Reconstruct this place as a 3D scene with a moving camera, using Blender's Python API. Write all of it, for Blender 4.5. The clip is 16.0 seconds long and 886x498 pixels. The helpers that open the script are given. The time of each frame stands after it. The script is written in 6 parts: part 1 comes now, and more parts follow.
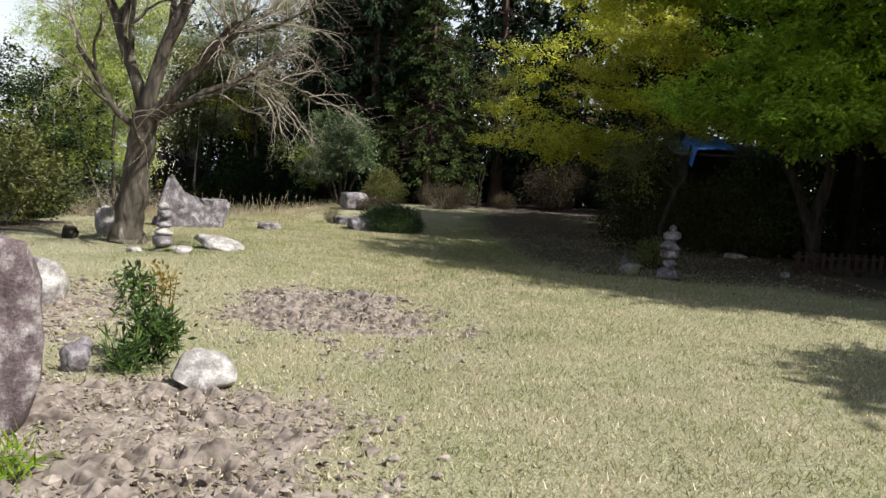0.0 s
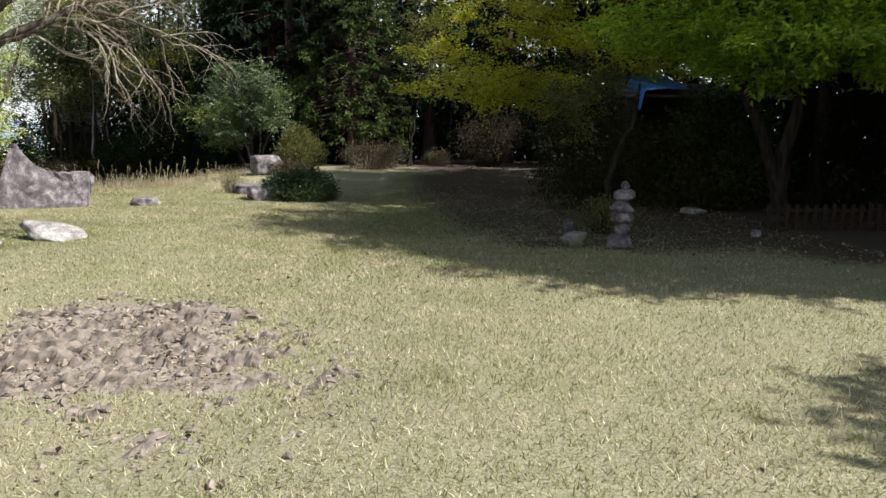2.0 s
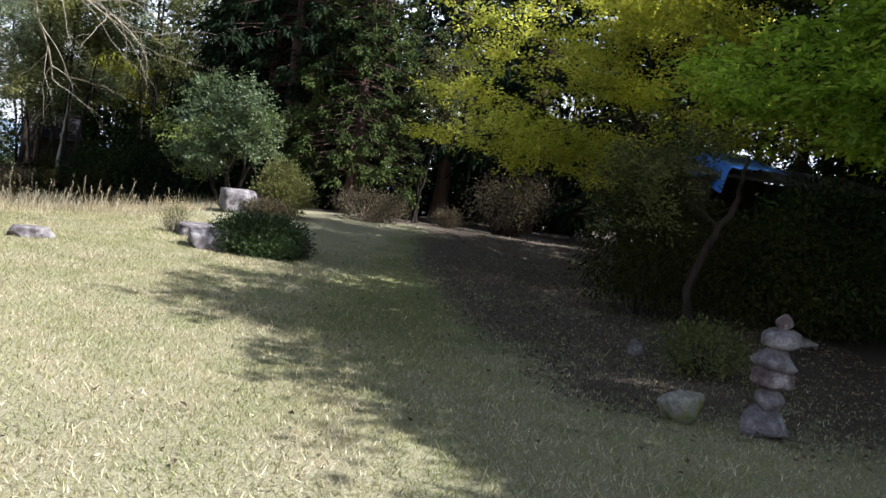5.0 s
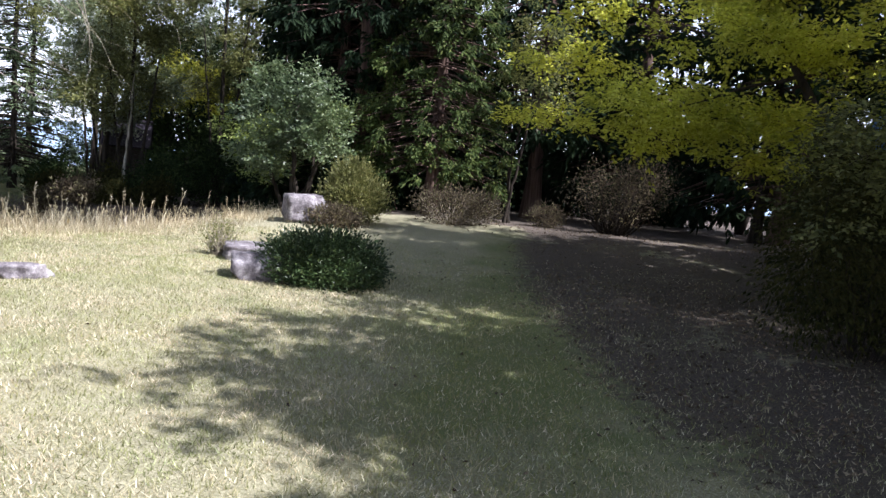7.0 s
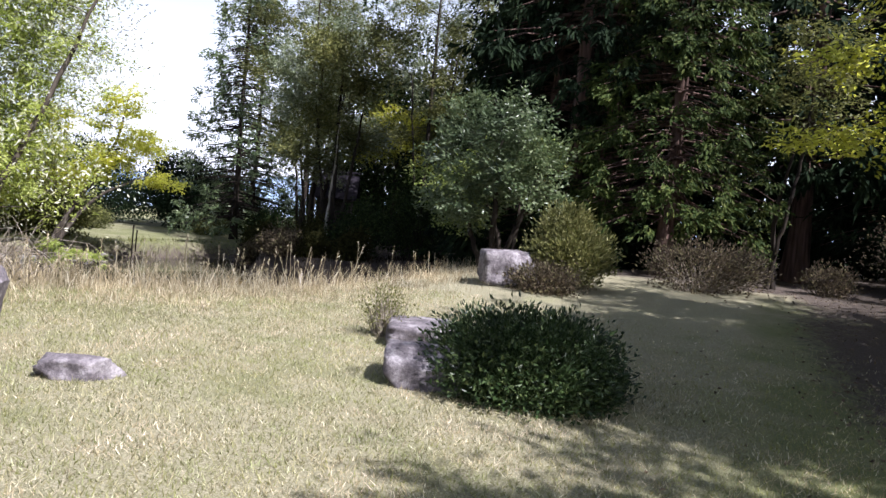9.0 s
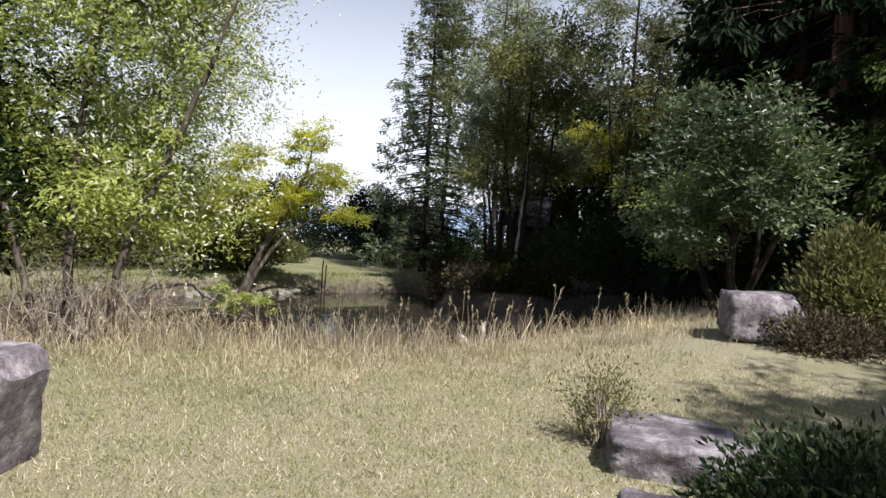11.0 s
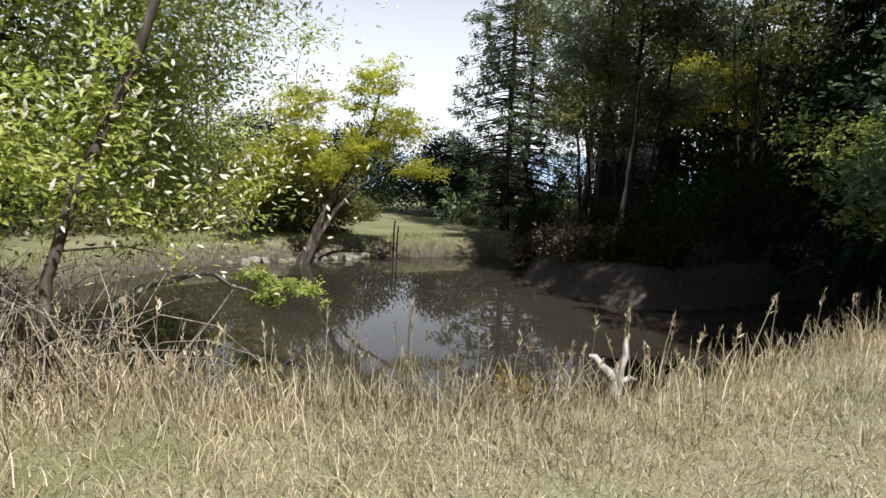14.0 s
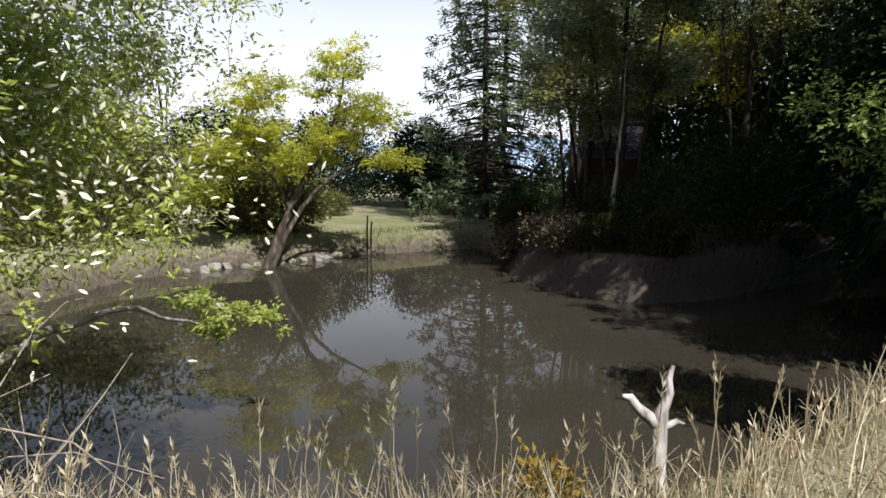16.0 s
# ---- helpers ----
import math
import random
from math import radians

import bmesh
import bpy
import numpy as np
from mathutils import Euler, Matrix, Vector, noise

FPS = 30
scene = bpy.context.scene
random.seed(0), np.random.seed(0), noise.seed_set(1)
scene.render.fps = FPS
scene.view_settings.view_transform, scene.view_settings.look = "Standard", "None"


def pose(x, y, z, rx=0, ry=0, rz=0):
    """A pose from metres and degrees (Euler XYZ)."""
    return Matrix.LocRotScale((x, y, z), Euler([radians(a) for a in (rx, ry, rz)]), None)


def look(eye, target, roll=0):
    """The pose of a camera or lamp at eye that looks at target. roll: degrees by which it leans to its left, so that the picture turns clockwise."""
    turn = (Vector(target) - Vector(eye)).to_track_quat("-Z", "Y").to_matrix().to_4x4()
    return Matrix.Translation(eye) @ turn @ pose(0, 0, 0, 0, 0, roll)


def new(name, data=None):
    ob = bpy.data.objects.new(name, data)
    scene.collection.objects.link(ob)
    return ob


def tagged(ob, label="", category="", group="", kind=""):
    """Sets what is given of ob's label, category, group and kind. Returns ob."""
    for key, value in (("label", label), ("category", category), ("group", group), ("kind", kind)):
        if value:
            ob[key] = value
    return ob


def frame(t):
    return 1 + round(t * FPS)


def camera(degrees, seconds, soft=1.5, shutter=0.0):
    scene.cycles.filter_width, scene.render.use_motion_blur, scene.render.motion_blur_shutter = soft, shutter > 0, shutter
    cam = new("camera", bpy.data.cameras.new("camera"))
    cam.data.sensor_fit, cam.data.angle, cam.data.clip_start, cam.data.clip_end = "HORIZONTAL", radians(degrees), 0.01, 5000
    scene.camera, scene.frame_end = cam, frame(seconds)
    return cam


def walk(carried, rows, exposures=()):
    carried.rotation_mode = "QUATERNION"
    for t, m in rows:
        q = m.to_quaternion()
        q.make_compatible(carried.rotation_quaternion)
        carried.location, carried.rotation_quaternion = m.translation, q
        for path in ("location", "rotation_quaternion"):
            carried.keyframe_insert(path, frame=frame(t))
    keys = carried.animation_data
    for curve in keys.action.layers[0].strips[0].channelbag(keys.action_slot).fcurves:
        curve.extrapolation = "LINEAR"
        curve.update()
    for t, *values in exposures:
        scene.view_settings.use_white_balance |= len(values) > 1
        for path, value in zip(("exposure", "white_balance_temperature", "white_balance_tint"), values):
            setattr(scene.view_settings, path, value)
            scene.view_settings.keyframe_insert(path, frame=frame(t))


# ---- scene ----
cam = camera(66.0, 16.0)
PATH = [
    (0, (1.349, -1.118, 1.173), (1.211, 0.868, 0.987), 3.1),
    (0.5, (1.478, -0.669, 1.163), (1.362, 1.312, 0.92), 2.2),
    (1, (1.586, -0.128, 1.169), (1.508, 1.841, 0.825), 1.6),
    (1.5, (1.759, 0.457, 1.196), (1.778, 2.429, 0.866), 1.5),
    (2, (1.804, 1.048, 1.199), (1.818, 3.024, 0.891), 0.7),
    (2.5, (1.845, 1.57, 1.237), (1.85, 3.549, 0.943), 0.6),
    (3, (1.865, 2.171, 1.27), (1.847, 4.161, 1.08), 0.8),
    (3.2, (1.874, 2.438, 1.243), (1.895, 4.432, 1.085), 1.7),
    (5.3, (1.643, 4.98, 1.208), (1.636, 6.975, 1.067), 8.3),
    (5.5, (1.593, 5.165, 1.191), (1.535, 7.16, 1.067), 7.1),
    (6, (1.402, 5.982, 1.262), (1.213, 7.964, 1.078), 5.5),
    (6.5, (1.334, 6.693, 1.316), (1.144, 8.671, 1.09), 6.7),
    (7, (1.225, 7.315, 1.328), (1.002, 9.292, 1.127), 5.5),
    (7.5, (1.055, 8.083, 1.318), (0.687, 10.042, 1.162), 5.7),
    (8, (0.883, 8.798, 1.296), (0.395, 10.731, 1.144), 4.5),
    (8.5, (0.702, 9.446, 1.317), (0.111, 11.355, 1.221), 4.5),
    (9, (0.377, 10.196, 1.285), (-0.437, 12.019, 1.178), 5.3),
    (9.5, (0.142, 10.733, 1.291), (-0.743, 12.524, 1.189), 5.4),
    (10, (-0.208, 11.289, 1.292), (-1.239, 12.997, 1.151), 4.4),
    (10.2, (-0.361, 11.474, 1.273), (-1.471, 13.134, 1.168), 4.4),
    (12.3, (-1.518, 12.905, 1.529), (-2.954, 14.288, 1.367), 3.2),
    (12.5, (-1.673, 13.048, 1.538), (-3.13, 14.405, 1.352), 3.3),
    (13, (-2.103, 13.371, 1.513), (-3.558, 14.737, 1.376), 3.1),
    (13.5, (-2.615, 13.729, 1.475), (-4.06, 15.095, 1.261), 2.8),
    (14, (-3.034, 14.016, 1.455), (-4.467, 15.391, 1.222), 2.7),
    (14.5, (-3.393, 14.276, 1.472), (-4.797, 15.677, 1.218), 2.4),
    (15, (-3.666, 14.516, 1.496), (-5.094, 15.887, 1.212), 0.4),
    (15.5, (-3.936, 14.779, 1.477), (-5.328, 16.19, 1.208), 0.5),
    (16, (-4.106, 14.953, 1.505), (-5.485, 16.376, 1.234), 0.3),
]
EXPOSURE = [(0, 0.80, 6380, 7), (3, 0.86, 6300, 7), (5.5, 1.34, 5900, 12), (7.5, 1.48, 5780, 17), (9.5, 1.00, 5950, 19), (12.5, 0.68, 6350, 11), (14.5, 0.68, 6300, 12), (16, 0.74, 6250, 13)]
walk(cam, [(t, look(eye, target, roll)) for t, eye, target, roll in PATH], EXPOSURE)


# ---- world, sun and exposure ----
SUN_AZ = Vector((0.96, -0.28)).normalized()
SUN_EL = radians(50)
world = bpy.data.worlds.new("sky_world")
scene.world = world
world.use_nodes = True
wn, wl = world.node_tree.nodes, world.node_tree.links
wn.clear()
w_out = wn.new("ShaderNodeOutputWorld")
w_bg = wn.new("ShaderNodeBackground")
w_sky = wn.new("ShaderNodeTexSky")
w_sky.sky_type = "NISHITA"
w_sky.sun_disc = False
w_sky.sun_elevation = SUN_EL
w_sky.sun_rotation = math.atan2(SUN_AZ.x, SUN_AZ.y)
w_sky.air_density, w_sky.dust_density, w_sky.ozone_density = 1.0, 1.0, 1.0
w_tc = wn.new("ShaderNodeTexCoord")
w_map = wn.new("ShaderNodeMapping")
w_map.inputs["Scale"].default_value = (1.0, 1.0, 2.6)
w_noise = wn.new("ShaderNodeTexNoise")
w_noise.inputs["Scale"].default_value = 2.3
w_noise.inputs["Detail"].default_value = 6.0
w_noise.inputs["Roughness"].default_value = 0.55
w_ramp = wn.new("ShaderNodeValToRGB")
w_ramp.color_ramp.elements[0].position = 0.53
w_ramp.color_ramp.elements[1].position = 0.71
w_mix = wn.new("ShaderNodeMix")
w_mix.data_type = "RGBA"
w_mix.inputs["B"].default_value = (16.5, 16.9, 17.5, 1)
wl.new(w_tc.outputs["Generated"], w_map.inputs["Vector"])
wl.new(w_map.outputs["Vector"], w_noise.inputs["Vector"])
wl.new(w_noise.outputs["Fac"], w_ramp.inputs["Fac"])
w_sep = wn.new("ShaderNodeSeparateXYZ")
w_haze = wn.new("ShaderNodeMapRange")
w_haze.interpolation_type = "SMOOTHSTEP"
w_haze.inputs["From Min"].default_value, w_haze.inputs["From Max"].default_value = 0.0, 0.55
w_haze.inputs["To Min"].default_value, w_haze.inputs["To Max"].default_value = 0.8, 0.0
w_max = wn.new("ShaderNodeMath")
w_max.operation = "MAXIMUM"
wl.new(w_tc.outputs["Generated"], w_sep.inputs["Vector"])
wl.new(w_sep.outputs["Z"], w_haze.inputs["Value"])
wl.new(w_ramp.outputs["Color"], w_max.inputs[0])
wl.new(w_haze.outputs["Result"], w_max.inputs[1])
wl.new(w_max.outputs["Value"], w_mix.inputs["Factor"])
wl.new(w_sky.outputs["Color"], w_mix.inputs["A"])
wl.new(w_mix.outputs["Result"], w_bg.inputs["Color"])
w_bg.inputs["Strength"].default_value = 0.05
wl.new(w_bg.outputs["Background"], w_out.inputs["Surface"])

sun_data = bpy.data.lights.new("sun", "SUN")
sun_data.energy, sun_data.angle, sun_data.color = 5.0, radians(0.55), (1.0, 0.965, 0.91)
sun = new("sun", sun_data)
sun_dir = Vector((SUN_AZ.x * math.cos(SUN_EL), SUN_AZ.y * math.cos(SUN_EL), math.sin(SUN_EL)))
sun.matrix_world = look(sun_dir * 60, (0, 0, 0))


# ---- materials ----
def mat_base(name):
    m = bpy.data.materials.new(name)
    m.use_nodes = True
    n, l = m.node_tree.nodes, m.node_tree.links
    b = n["Principled BSDF"]
    return m, n, l, b


def ramp_node(n, stops):
    r = n.new("ShaderNodeValToRGB")
    els = r.color_ramp.elements
    while len(els) < len(stops):
        els.new(0.5)
    for e, (p, c) in zip(els, stops):
        e.position, e.color = p, (*c, 1)
    return r


def noise_node(n, l, scale, detail=5, rough=0.6, coord="Object"):
    tc = n.new("ShaderNodeTexCoord")
    t = n.new("ShaderNodeTexNoise")
    t.inputs["Scale"].default_value = scale
    t.inputs["Detail"].default_value = detail
    t.inputs["Roughness"].default_value = rough
    l.new(tc.outputs[coord], t.inputs["Vector"])
    return t


def bump_on(n, l, b, sources, dist):
    prev = None
    for src, strength in sources:
        bp = n.new("ShaderNodeBump")
        bp.inputs["Strength"].default_value = strength
        bp.inputs["Distance"].default_value = dist
        l.new(src, bp.inputs["Height"])
        if prev:
            l.new(prev.outputs["Normal"], bp.inputs["Normal"])
        prev = bp
    l.new(prev.outputs["Normal"], b.inputs["Normal"])


def leaf_mat(name, dark, light, trans=0.45, rough=0.5, third=None, lo=(0.6, 0.62, 0.6), hi=(1.2, 1.15, 1.0), patch=0.55):
    """Leaf surface: reflects and lets light through, each leaf of its own tone."""
    m, n, l, b = mat_base(name)
    geo = n.new("ShaderNodeNewGeometry")
    stops = [(0.0, dark), (1.0, light)] if third is None else [(0.0, dark), (0.75, light), (1.0, third)]
    r = ramp_node(n, stops)
    l.new(geo.outputs["Random Per Island"], r.inputs["Fac"])
    nz = noise_node(n, l, patch, 4)
    mx = n.new("ShaderNodeMix")
    mx.data_type, mx.blend_type = "RGBA", "MULTIPLY"
    mx.inputs["Factor"].default_value = 1.0
    r2 = ramp_node(n, [(0.36, lo), (0.64, hi)])
    l.new(nz.outputs["Fac"], r2.inputs["Fac"])
    l.new(r.outputs["Color"], mx.inputs["A"])
    l.new(r2.outputs["Color"], mx.inputs["B"])
    l.new(mx.outputs["Result"], b.inputs["Base Color"])
    b.inputs["Roughness"].default_value = rough
    b.inputs["Specular IOR Level"].default_value = 0.5 if rough < 0.4 else (0.3 if rough < 0.6 else 0.08)
    t = n.new("ShaderNodeBsdfTranslucent")
    l.new(mx.outputs["Result"], t.inputs["Color"])
    ms = n.new("ShaderNodeMixShader")
    ms.inputs["Fac"].default_value = trans
    l.new(b.outputs["BSDF"], ms.inputs[1])
    l.new(t.outputs["BSDF"], ms.inputs[2])
    l.new(ms.outputs["Shader"], n["Material Output"].inputs["Surface"])
    return m


def bark_mat(name, dark, light, scale=9.0, stretch=0.25, lichen=None):
    m, n, l, b = mat_base(name)
    tc = n.new("ShaderNodeTexCoord")
    mp = n.new("ShaderNodeMapping")
    mp.inputs["Scale"].default_value = (1, 1, stretch)
    l.new(tc.outputs["Object"], mp.inputs["Vector"])
    nz = n.new("ShaderNodeTexNoise")
    nz.inputs["Scale"].default_value, nz.inputs["Detail"].default_value = scale, 8
    l.new(mp.outputs["Vector"], nz.inputs["Vector"])
    stops = [(0.3, dark), (0.62, light)]
    if lichen:
        stops.append((0.74, lichen))
    r = ramp_node(n, stops)
    l.new(nz.outputs["Fac"], r.inputs["Fac"])
    l.new(r.outputs["Color"], b.inputs["Base Color"])
    b.inputs["Roughness"].default_value = 0.9
    b.inputs["Specular IOR Level"].default_value = 0.1
    bump_on(n, l, b, [(nz.outputs["Fac"], 1.0)], 0.035)
    return m


def stone_mat(name, dark, mid, light, moss=None, scale=7.0):
    m, n, l, b = mat_base(name)
    nz = noise_node(n, l, scale, 9, 0.68)
    fine = noise_node(n, l, scale * 7, 4, 0.7)
    r = ramp_node(n, [(0.32, dark), (0.5, mid), (0.66, light)])
    l.new(nz.outputs["Fac"], r.inputs["Fac"])
    mx = n.new("ShaderNodeMix")
    mx.data_type, mx.blend_type = "RGBA", "MULTIPLY"
    mx.inputs["Factor"].default_value = 0.8
    r2 = ramp_node(n, [(0.35, (0.55, 0.55, 0.57)), (0.6, (1.1, 1.1, 1.08))])
    l.new(fine.outputs["Fac"], r2.inputs["Fac"])
    l.new(r.outputs["Color"], mx.inputs["A"])
    l.new(r2.outputs["Color"], mx.inputs["B"])
    col = mx.outputs["Result"]
    if moss:
        big = noise_node(n, l, scale * 0.45, 5, 0.6)
        r3 = ramp_node(n, [(0.5, (0, 0, 0)), (0.62, (1, 1, 1))])
        l.new(big.outputs["Fac"], r3.inputs["Fac"])
        m2 = n.new("ShaderNodeMix")
        m2.data_type = "RGBA"
        l.new(r3.outputs["Color"], m2.inputs["Factor"])
        l.new(col, m2.inputs["A"])
        m2.inputs["B"].default_value = (*moss, 1)
        col = m2.outputs["Result"]
    l.new(col, b.inputs["Base Color"])
    b.inputs["Roughness"].default_value = 0.88
    b.inputs["Specular IOR Level"].default_value = 0.25
    bump_on(n, l, b, [(nz.outputs["Fac"], 0.7), (fine.outputs["Fac"], 0.5)], 0.02)
    return m


def plain_mat(name, c1, c2, scale=6.0, rough=0.8, bump=0.3, stretch=(1, 1, 1)):
    m, n, l, b = mat_base(name)
    tc = n.new("ShaderNodeTexCoord")
    mp = n.new("ShaderNodeMapping")
    mp.inputs["Scale"].default_value = stretch
    l.new(tc.outputs["Object"], mp.inputs["Vector"])
    nz = n.new("ShaderNodeTexNoise")
    nz.inputs["Scale"].default_value, nz.inputs["Detail"].default_value = scale, 7
    l.new(mp.outputs["Vector"], nz.inputs["Vector"])
    r = ramp_node(n, [(0.32, c1), (0.68, c2)])
    l.new(nz.outputs["Fac"], r.inputs["Fac"])
    l.new(r.outputs["Color"], b.inputs["Base Color"])
    b.inputs["Roughness"].default_value = rough
    b.inputs["Specular IOR Level"].default_value = 0.12 if rough > 0.7 else 0.5
    bump_on(n, l, b, [(nz.outputs["Fac"], bump)], 0.01)
    return m


def ground_mat():
    """Soil and turf; the attribute 'cover' says where bare mud (r), leaf litter (g) and green turf (b) lie."""
    m, n, l, b = mat_base("turf_and_soil")
    at = n.new("ShaderNodeAttribute")
    at.attribute_name = "cover"
    sep = n.new("ShaderNodeSeparateColor")
    l.new(at.outputs["Color"], sep.inputs["Color"])
    big = noise_node(n, l, 0.7, 6, 0.65)
    mid = noise_node(n, l, 9, 6, 0.7)
    fine = noise_node(n, l, 70, 4, 0.75)
    turf = ramp_node(n, [(0.3, (0.12, 0.115, 0.06)), (0.5, (0.255, 0.235, 0.15)), (0.68, (0.40, 0.365, 0.26))])
    l.new(fine.outputs["Fac"], turf.inputs["Fac"])
    green = ramp_node(n, [(0.3, (0.09, 0.105, 0.045)), (0.7, (0.21, 0.21, 0.10))])
    l.new(fine.outputs["Fac"], green.inputs["Fac"])
    mud = ramp_node(n, [(0.3, (0.10, 0.075, 0.06)), (0.5, (0.25, 0.205, 0.175)), (0.7, (0.40, 0.35, 0.30))])
    l.new(mid.outputs["Fac"], mud.inputs["Fac"])
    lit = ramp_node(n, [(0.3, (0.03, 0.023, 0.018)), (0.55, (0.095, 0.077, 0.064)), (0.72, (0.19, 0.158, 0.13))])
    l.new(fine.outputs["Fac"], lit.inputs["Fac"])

    def blend(a, bb, mask, wobble):
        mt = n.new("ShaderNodeMath")
        mt.operation = "MULTIPLY_ADD"
        l.new(wobble.outputs["Fac"], mt.inputs[0])
        mt.inputs[1].default_value = 1.2
        l.new(mask, mt.inputs[2])
        mr = n.new("ShaderNodeMapRange")
        mr.inputs["From Min"].default_value, mr.inputs["From Max"].default_value = 0.85, 1.2
        l.new(mt.outputs["Value"], mr.inputs["Value"])
        mx = n.new("ShaderNodeMix")
        mx.data_type = "RGBA"
        l.new(mr.outputs["Result"], mx.inputs["Factor"])
        l.new(a, mx.inputs["A"])
        l.new(bb, mx.inputs["B"])
        return mx.outputs["Result"]

    c = blend(turf.outputs["Color"], green.outputs["Color"], sep.outputs["Blue"], big)
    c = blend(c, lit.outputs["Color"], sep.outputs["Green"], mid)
    c = blend(c, mud.outputs["Color"], sep.outputs["Red"], mid)
    l.new(c, b.inputs["Base Color"])
    b.inputs["Roughness"].default_value = 0.95
    b.inputs["Specular IOR Level"].default_value = 0.1
    bump_on(n, l, b, [(mid.outputs["Fac"], 0.6), (fine.outputs["Fac"], 0.5)], 0.03)
    return m


def water_mat(name, colour, bump, rough=0.02):
    m, n, l, b = mat_base(name)
    nz = noise_node(n, l, 2.2, 3, 0.5)
    n2 = noise_node(n, l, 0.35, 4, 0.5)
    r = ramp_node(n, [(0.35, tuple(c * 0.75 for c in colour)), (0.65, colour)])
    l.new(n2.outputs["Fac"], r.inputs["Fac"])
    l.new(r.outputs["Color"], b.inputs["Base Color"])
    b.inputs["Roughness"].default_value = rough
    b.inputs["IOR"].default_value = 1.33
    bump_on(n, l, b, [(nz.outputs["Fac"], bump)], 0.02)
    return m


M_GROUND = ground_mat()
M_WATER = water_mat("pond_water", (0.038, 0.033, 0.024), 0.03)
# Reflected sky is painted into the lake's pale blue base colour.
M_LAKE = plain_mat("sky_tinted_lake_water", (0.36, 0.46, 0.58), (0.40, 0.50, 0.62), 0.01, 0.3, 0.0)
# Distance haze is painted as blue in the hills' own colour.
M_HILL = plain_mat("haze_tinted_hills", (0.20, 0.27, 0.36), (0.26, 0.33, 0.42), 0.02, 1.0, 0.0)
M_GRASS = leaf_mat("dry_lawn_blades", (0.23, 0.22, 0.12), (0.49, 0.45, 0.315), 0.35, 0.6, (0.80, 0.76, 0.63), (0.66, 0.74, 0.50), (1.22, 1.10, 1.08), 1.9)
M_GREENBLADE = leaf_mat("green_lawn_blades", (0.17, 0.19, 0.07), (0.32, 0.32, 0.13), 0.35, 0.6)
M_REED = leaf_mat("dry_reed_stalks", (0.22, 0.18, 0.115), (0.50, 0.43, 0.31), 0.25, 0.7, (0.74, 0.69, 0.58))
M_LITTER = leaf_mat("fallen_leaves", (0.05, 0.036, 0.027), (0.18, 0.135, 0.10), 0.1, 0.8, (0.36, 0.30, 0.24))
M_CHERRY = leaf_mat("bird_cherry_leaves", (0.27, 0.34, 0.07), (0.52, 0.58, 0.16), 0.6, 0.45, (0.68, 0.72, 0.34), (0.8, 0.82, 0.75), (1.15, 1.12, 1.05))
# Brown brush with the spit's tree shade put into its colour.
M_SPIT = leaf_mat("shade_dark_bank_brush", (0.020, 0.015, 0.011), (0.06, 0.046, 0.032), 0.2, 0.8, (0.13, 0.10, 0.07))
M_MUD = plain_mat("torn_soil", (0.06, 0.047, 0.040), (0.26, 0.215, 0.185), 13, 0.95, 0.8)
M_PALELITTER = leaf_mat("bleached_leaf_scraps", (0.16, 0.12, 0.085), (0.42, 0.36, 0.28), 0.15, 0.8, (0.66, 0.60, 0.50))
M_CLOD = plain_mat("dry_mud_clods", (0.11, 0.085, 0.07), (0.34, 0.285, 0.245), 14, 0.95, 0.6)
M_YELLOW = leaf_mat("yellow_green_maple_leaves", (0.41, 0.43, 0.055), (0.66, 0.67, 0.11), 0.77, 0.5, (0.74, 0.74, 0.19))
M_MAPLE = leaf_mat("green_maple_leaves", (0.20, 0.33, 0.04), (0.45, 0.62, 0.08), 0.72, 0.5, (0.58, 0.70, 0.14))
M_FRESH = leaf_mat("fresh_green_leaves", (0.13, 0.18, 0.04), (0.32, 0.39, 0.11), 0.5, 0.45, (0.50, 0.55, 0.24))
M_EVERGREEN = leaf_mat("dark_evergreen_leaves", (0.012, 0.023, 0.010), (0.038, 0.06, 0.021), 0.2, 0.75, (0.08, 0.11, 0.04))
M_CAMELLIA = leaf_mat("glossy_grey_green_leaves", (0.055, 0.09, 0.04), (0.15, 0.20, 0.095), 0.3, 0.38, (0.24, 0.29, 0.17))
M_CYPRESS = leaf_mat("cypress_sprays", (0.022, 0.04, 0.012), (0.065, 0.092, 0.027), 0.2, 0.6, (0.12, 0.14, 0.045))
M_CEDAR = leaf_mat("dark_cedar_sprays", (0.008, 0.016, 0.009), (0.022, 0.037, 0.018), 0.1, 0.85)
M_OLIVE = leaf_mat("olive_spring_leaves", (0.07, 0.08, 0.025), (0.17, 0.18, 0.06), 0.4, 0.5, (0.26, 0.26, 0.10))
M_SILVER = leaf_mat("silvery_spring_leaves", (0.14, 0.18, 0.10), (0.34, 0.39, 0.25), 0.4, 0.45, (0.5, 0.54, 0.42))
M_BLOSSOM = leaf_mat("white_blossom_spikes", (0.62, 0.64, 0.56), (0.85, 0.86, 0.80), 0.35, 0.6)
M_BROWNBUSH = leaf_mat("brownish_shrub_leaves", (0.055, 0.045, 0.033), (0.14, 0.11, 0.08), 0.3, 0.7, (0.20, 0.19, 0.10))
M_BOXBUSH = leaf_mat("clipped_bush_leaves", (0.016, 0.032, 0.012), (0.042, 0.070, 0.025), 0.18, 0.4, (0.11, 0.145, 0.06))
M_YBUSH = leaf_mat("pale_olive_shrub_leaves", (0.09, 0.10, 0.03), (0.22, 0.22, 0.08), 0.35, 0.5, (0.33, 0.32, 0.15))
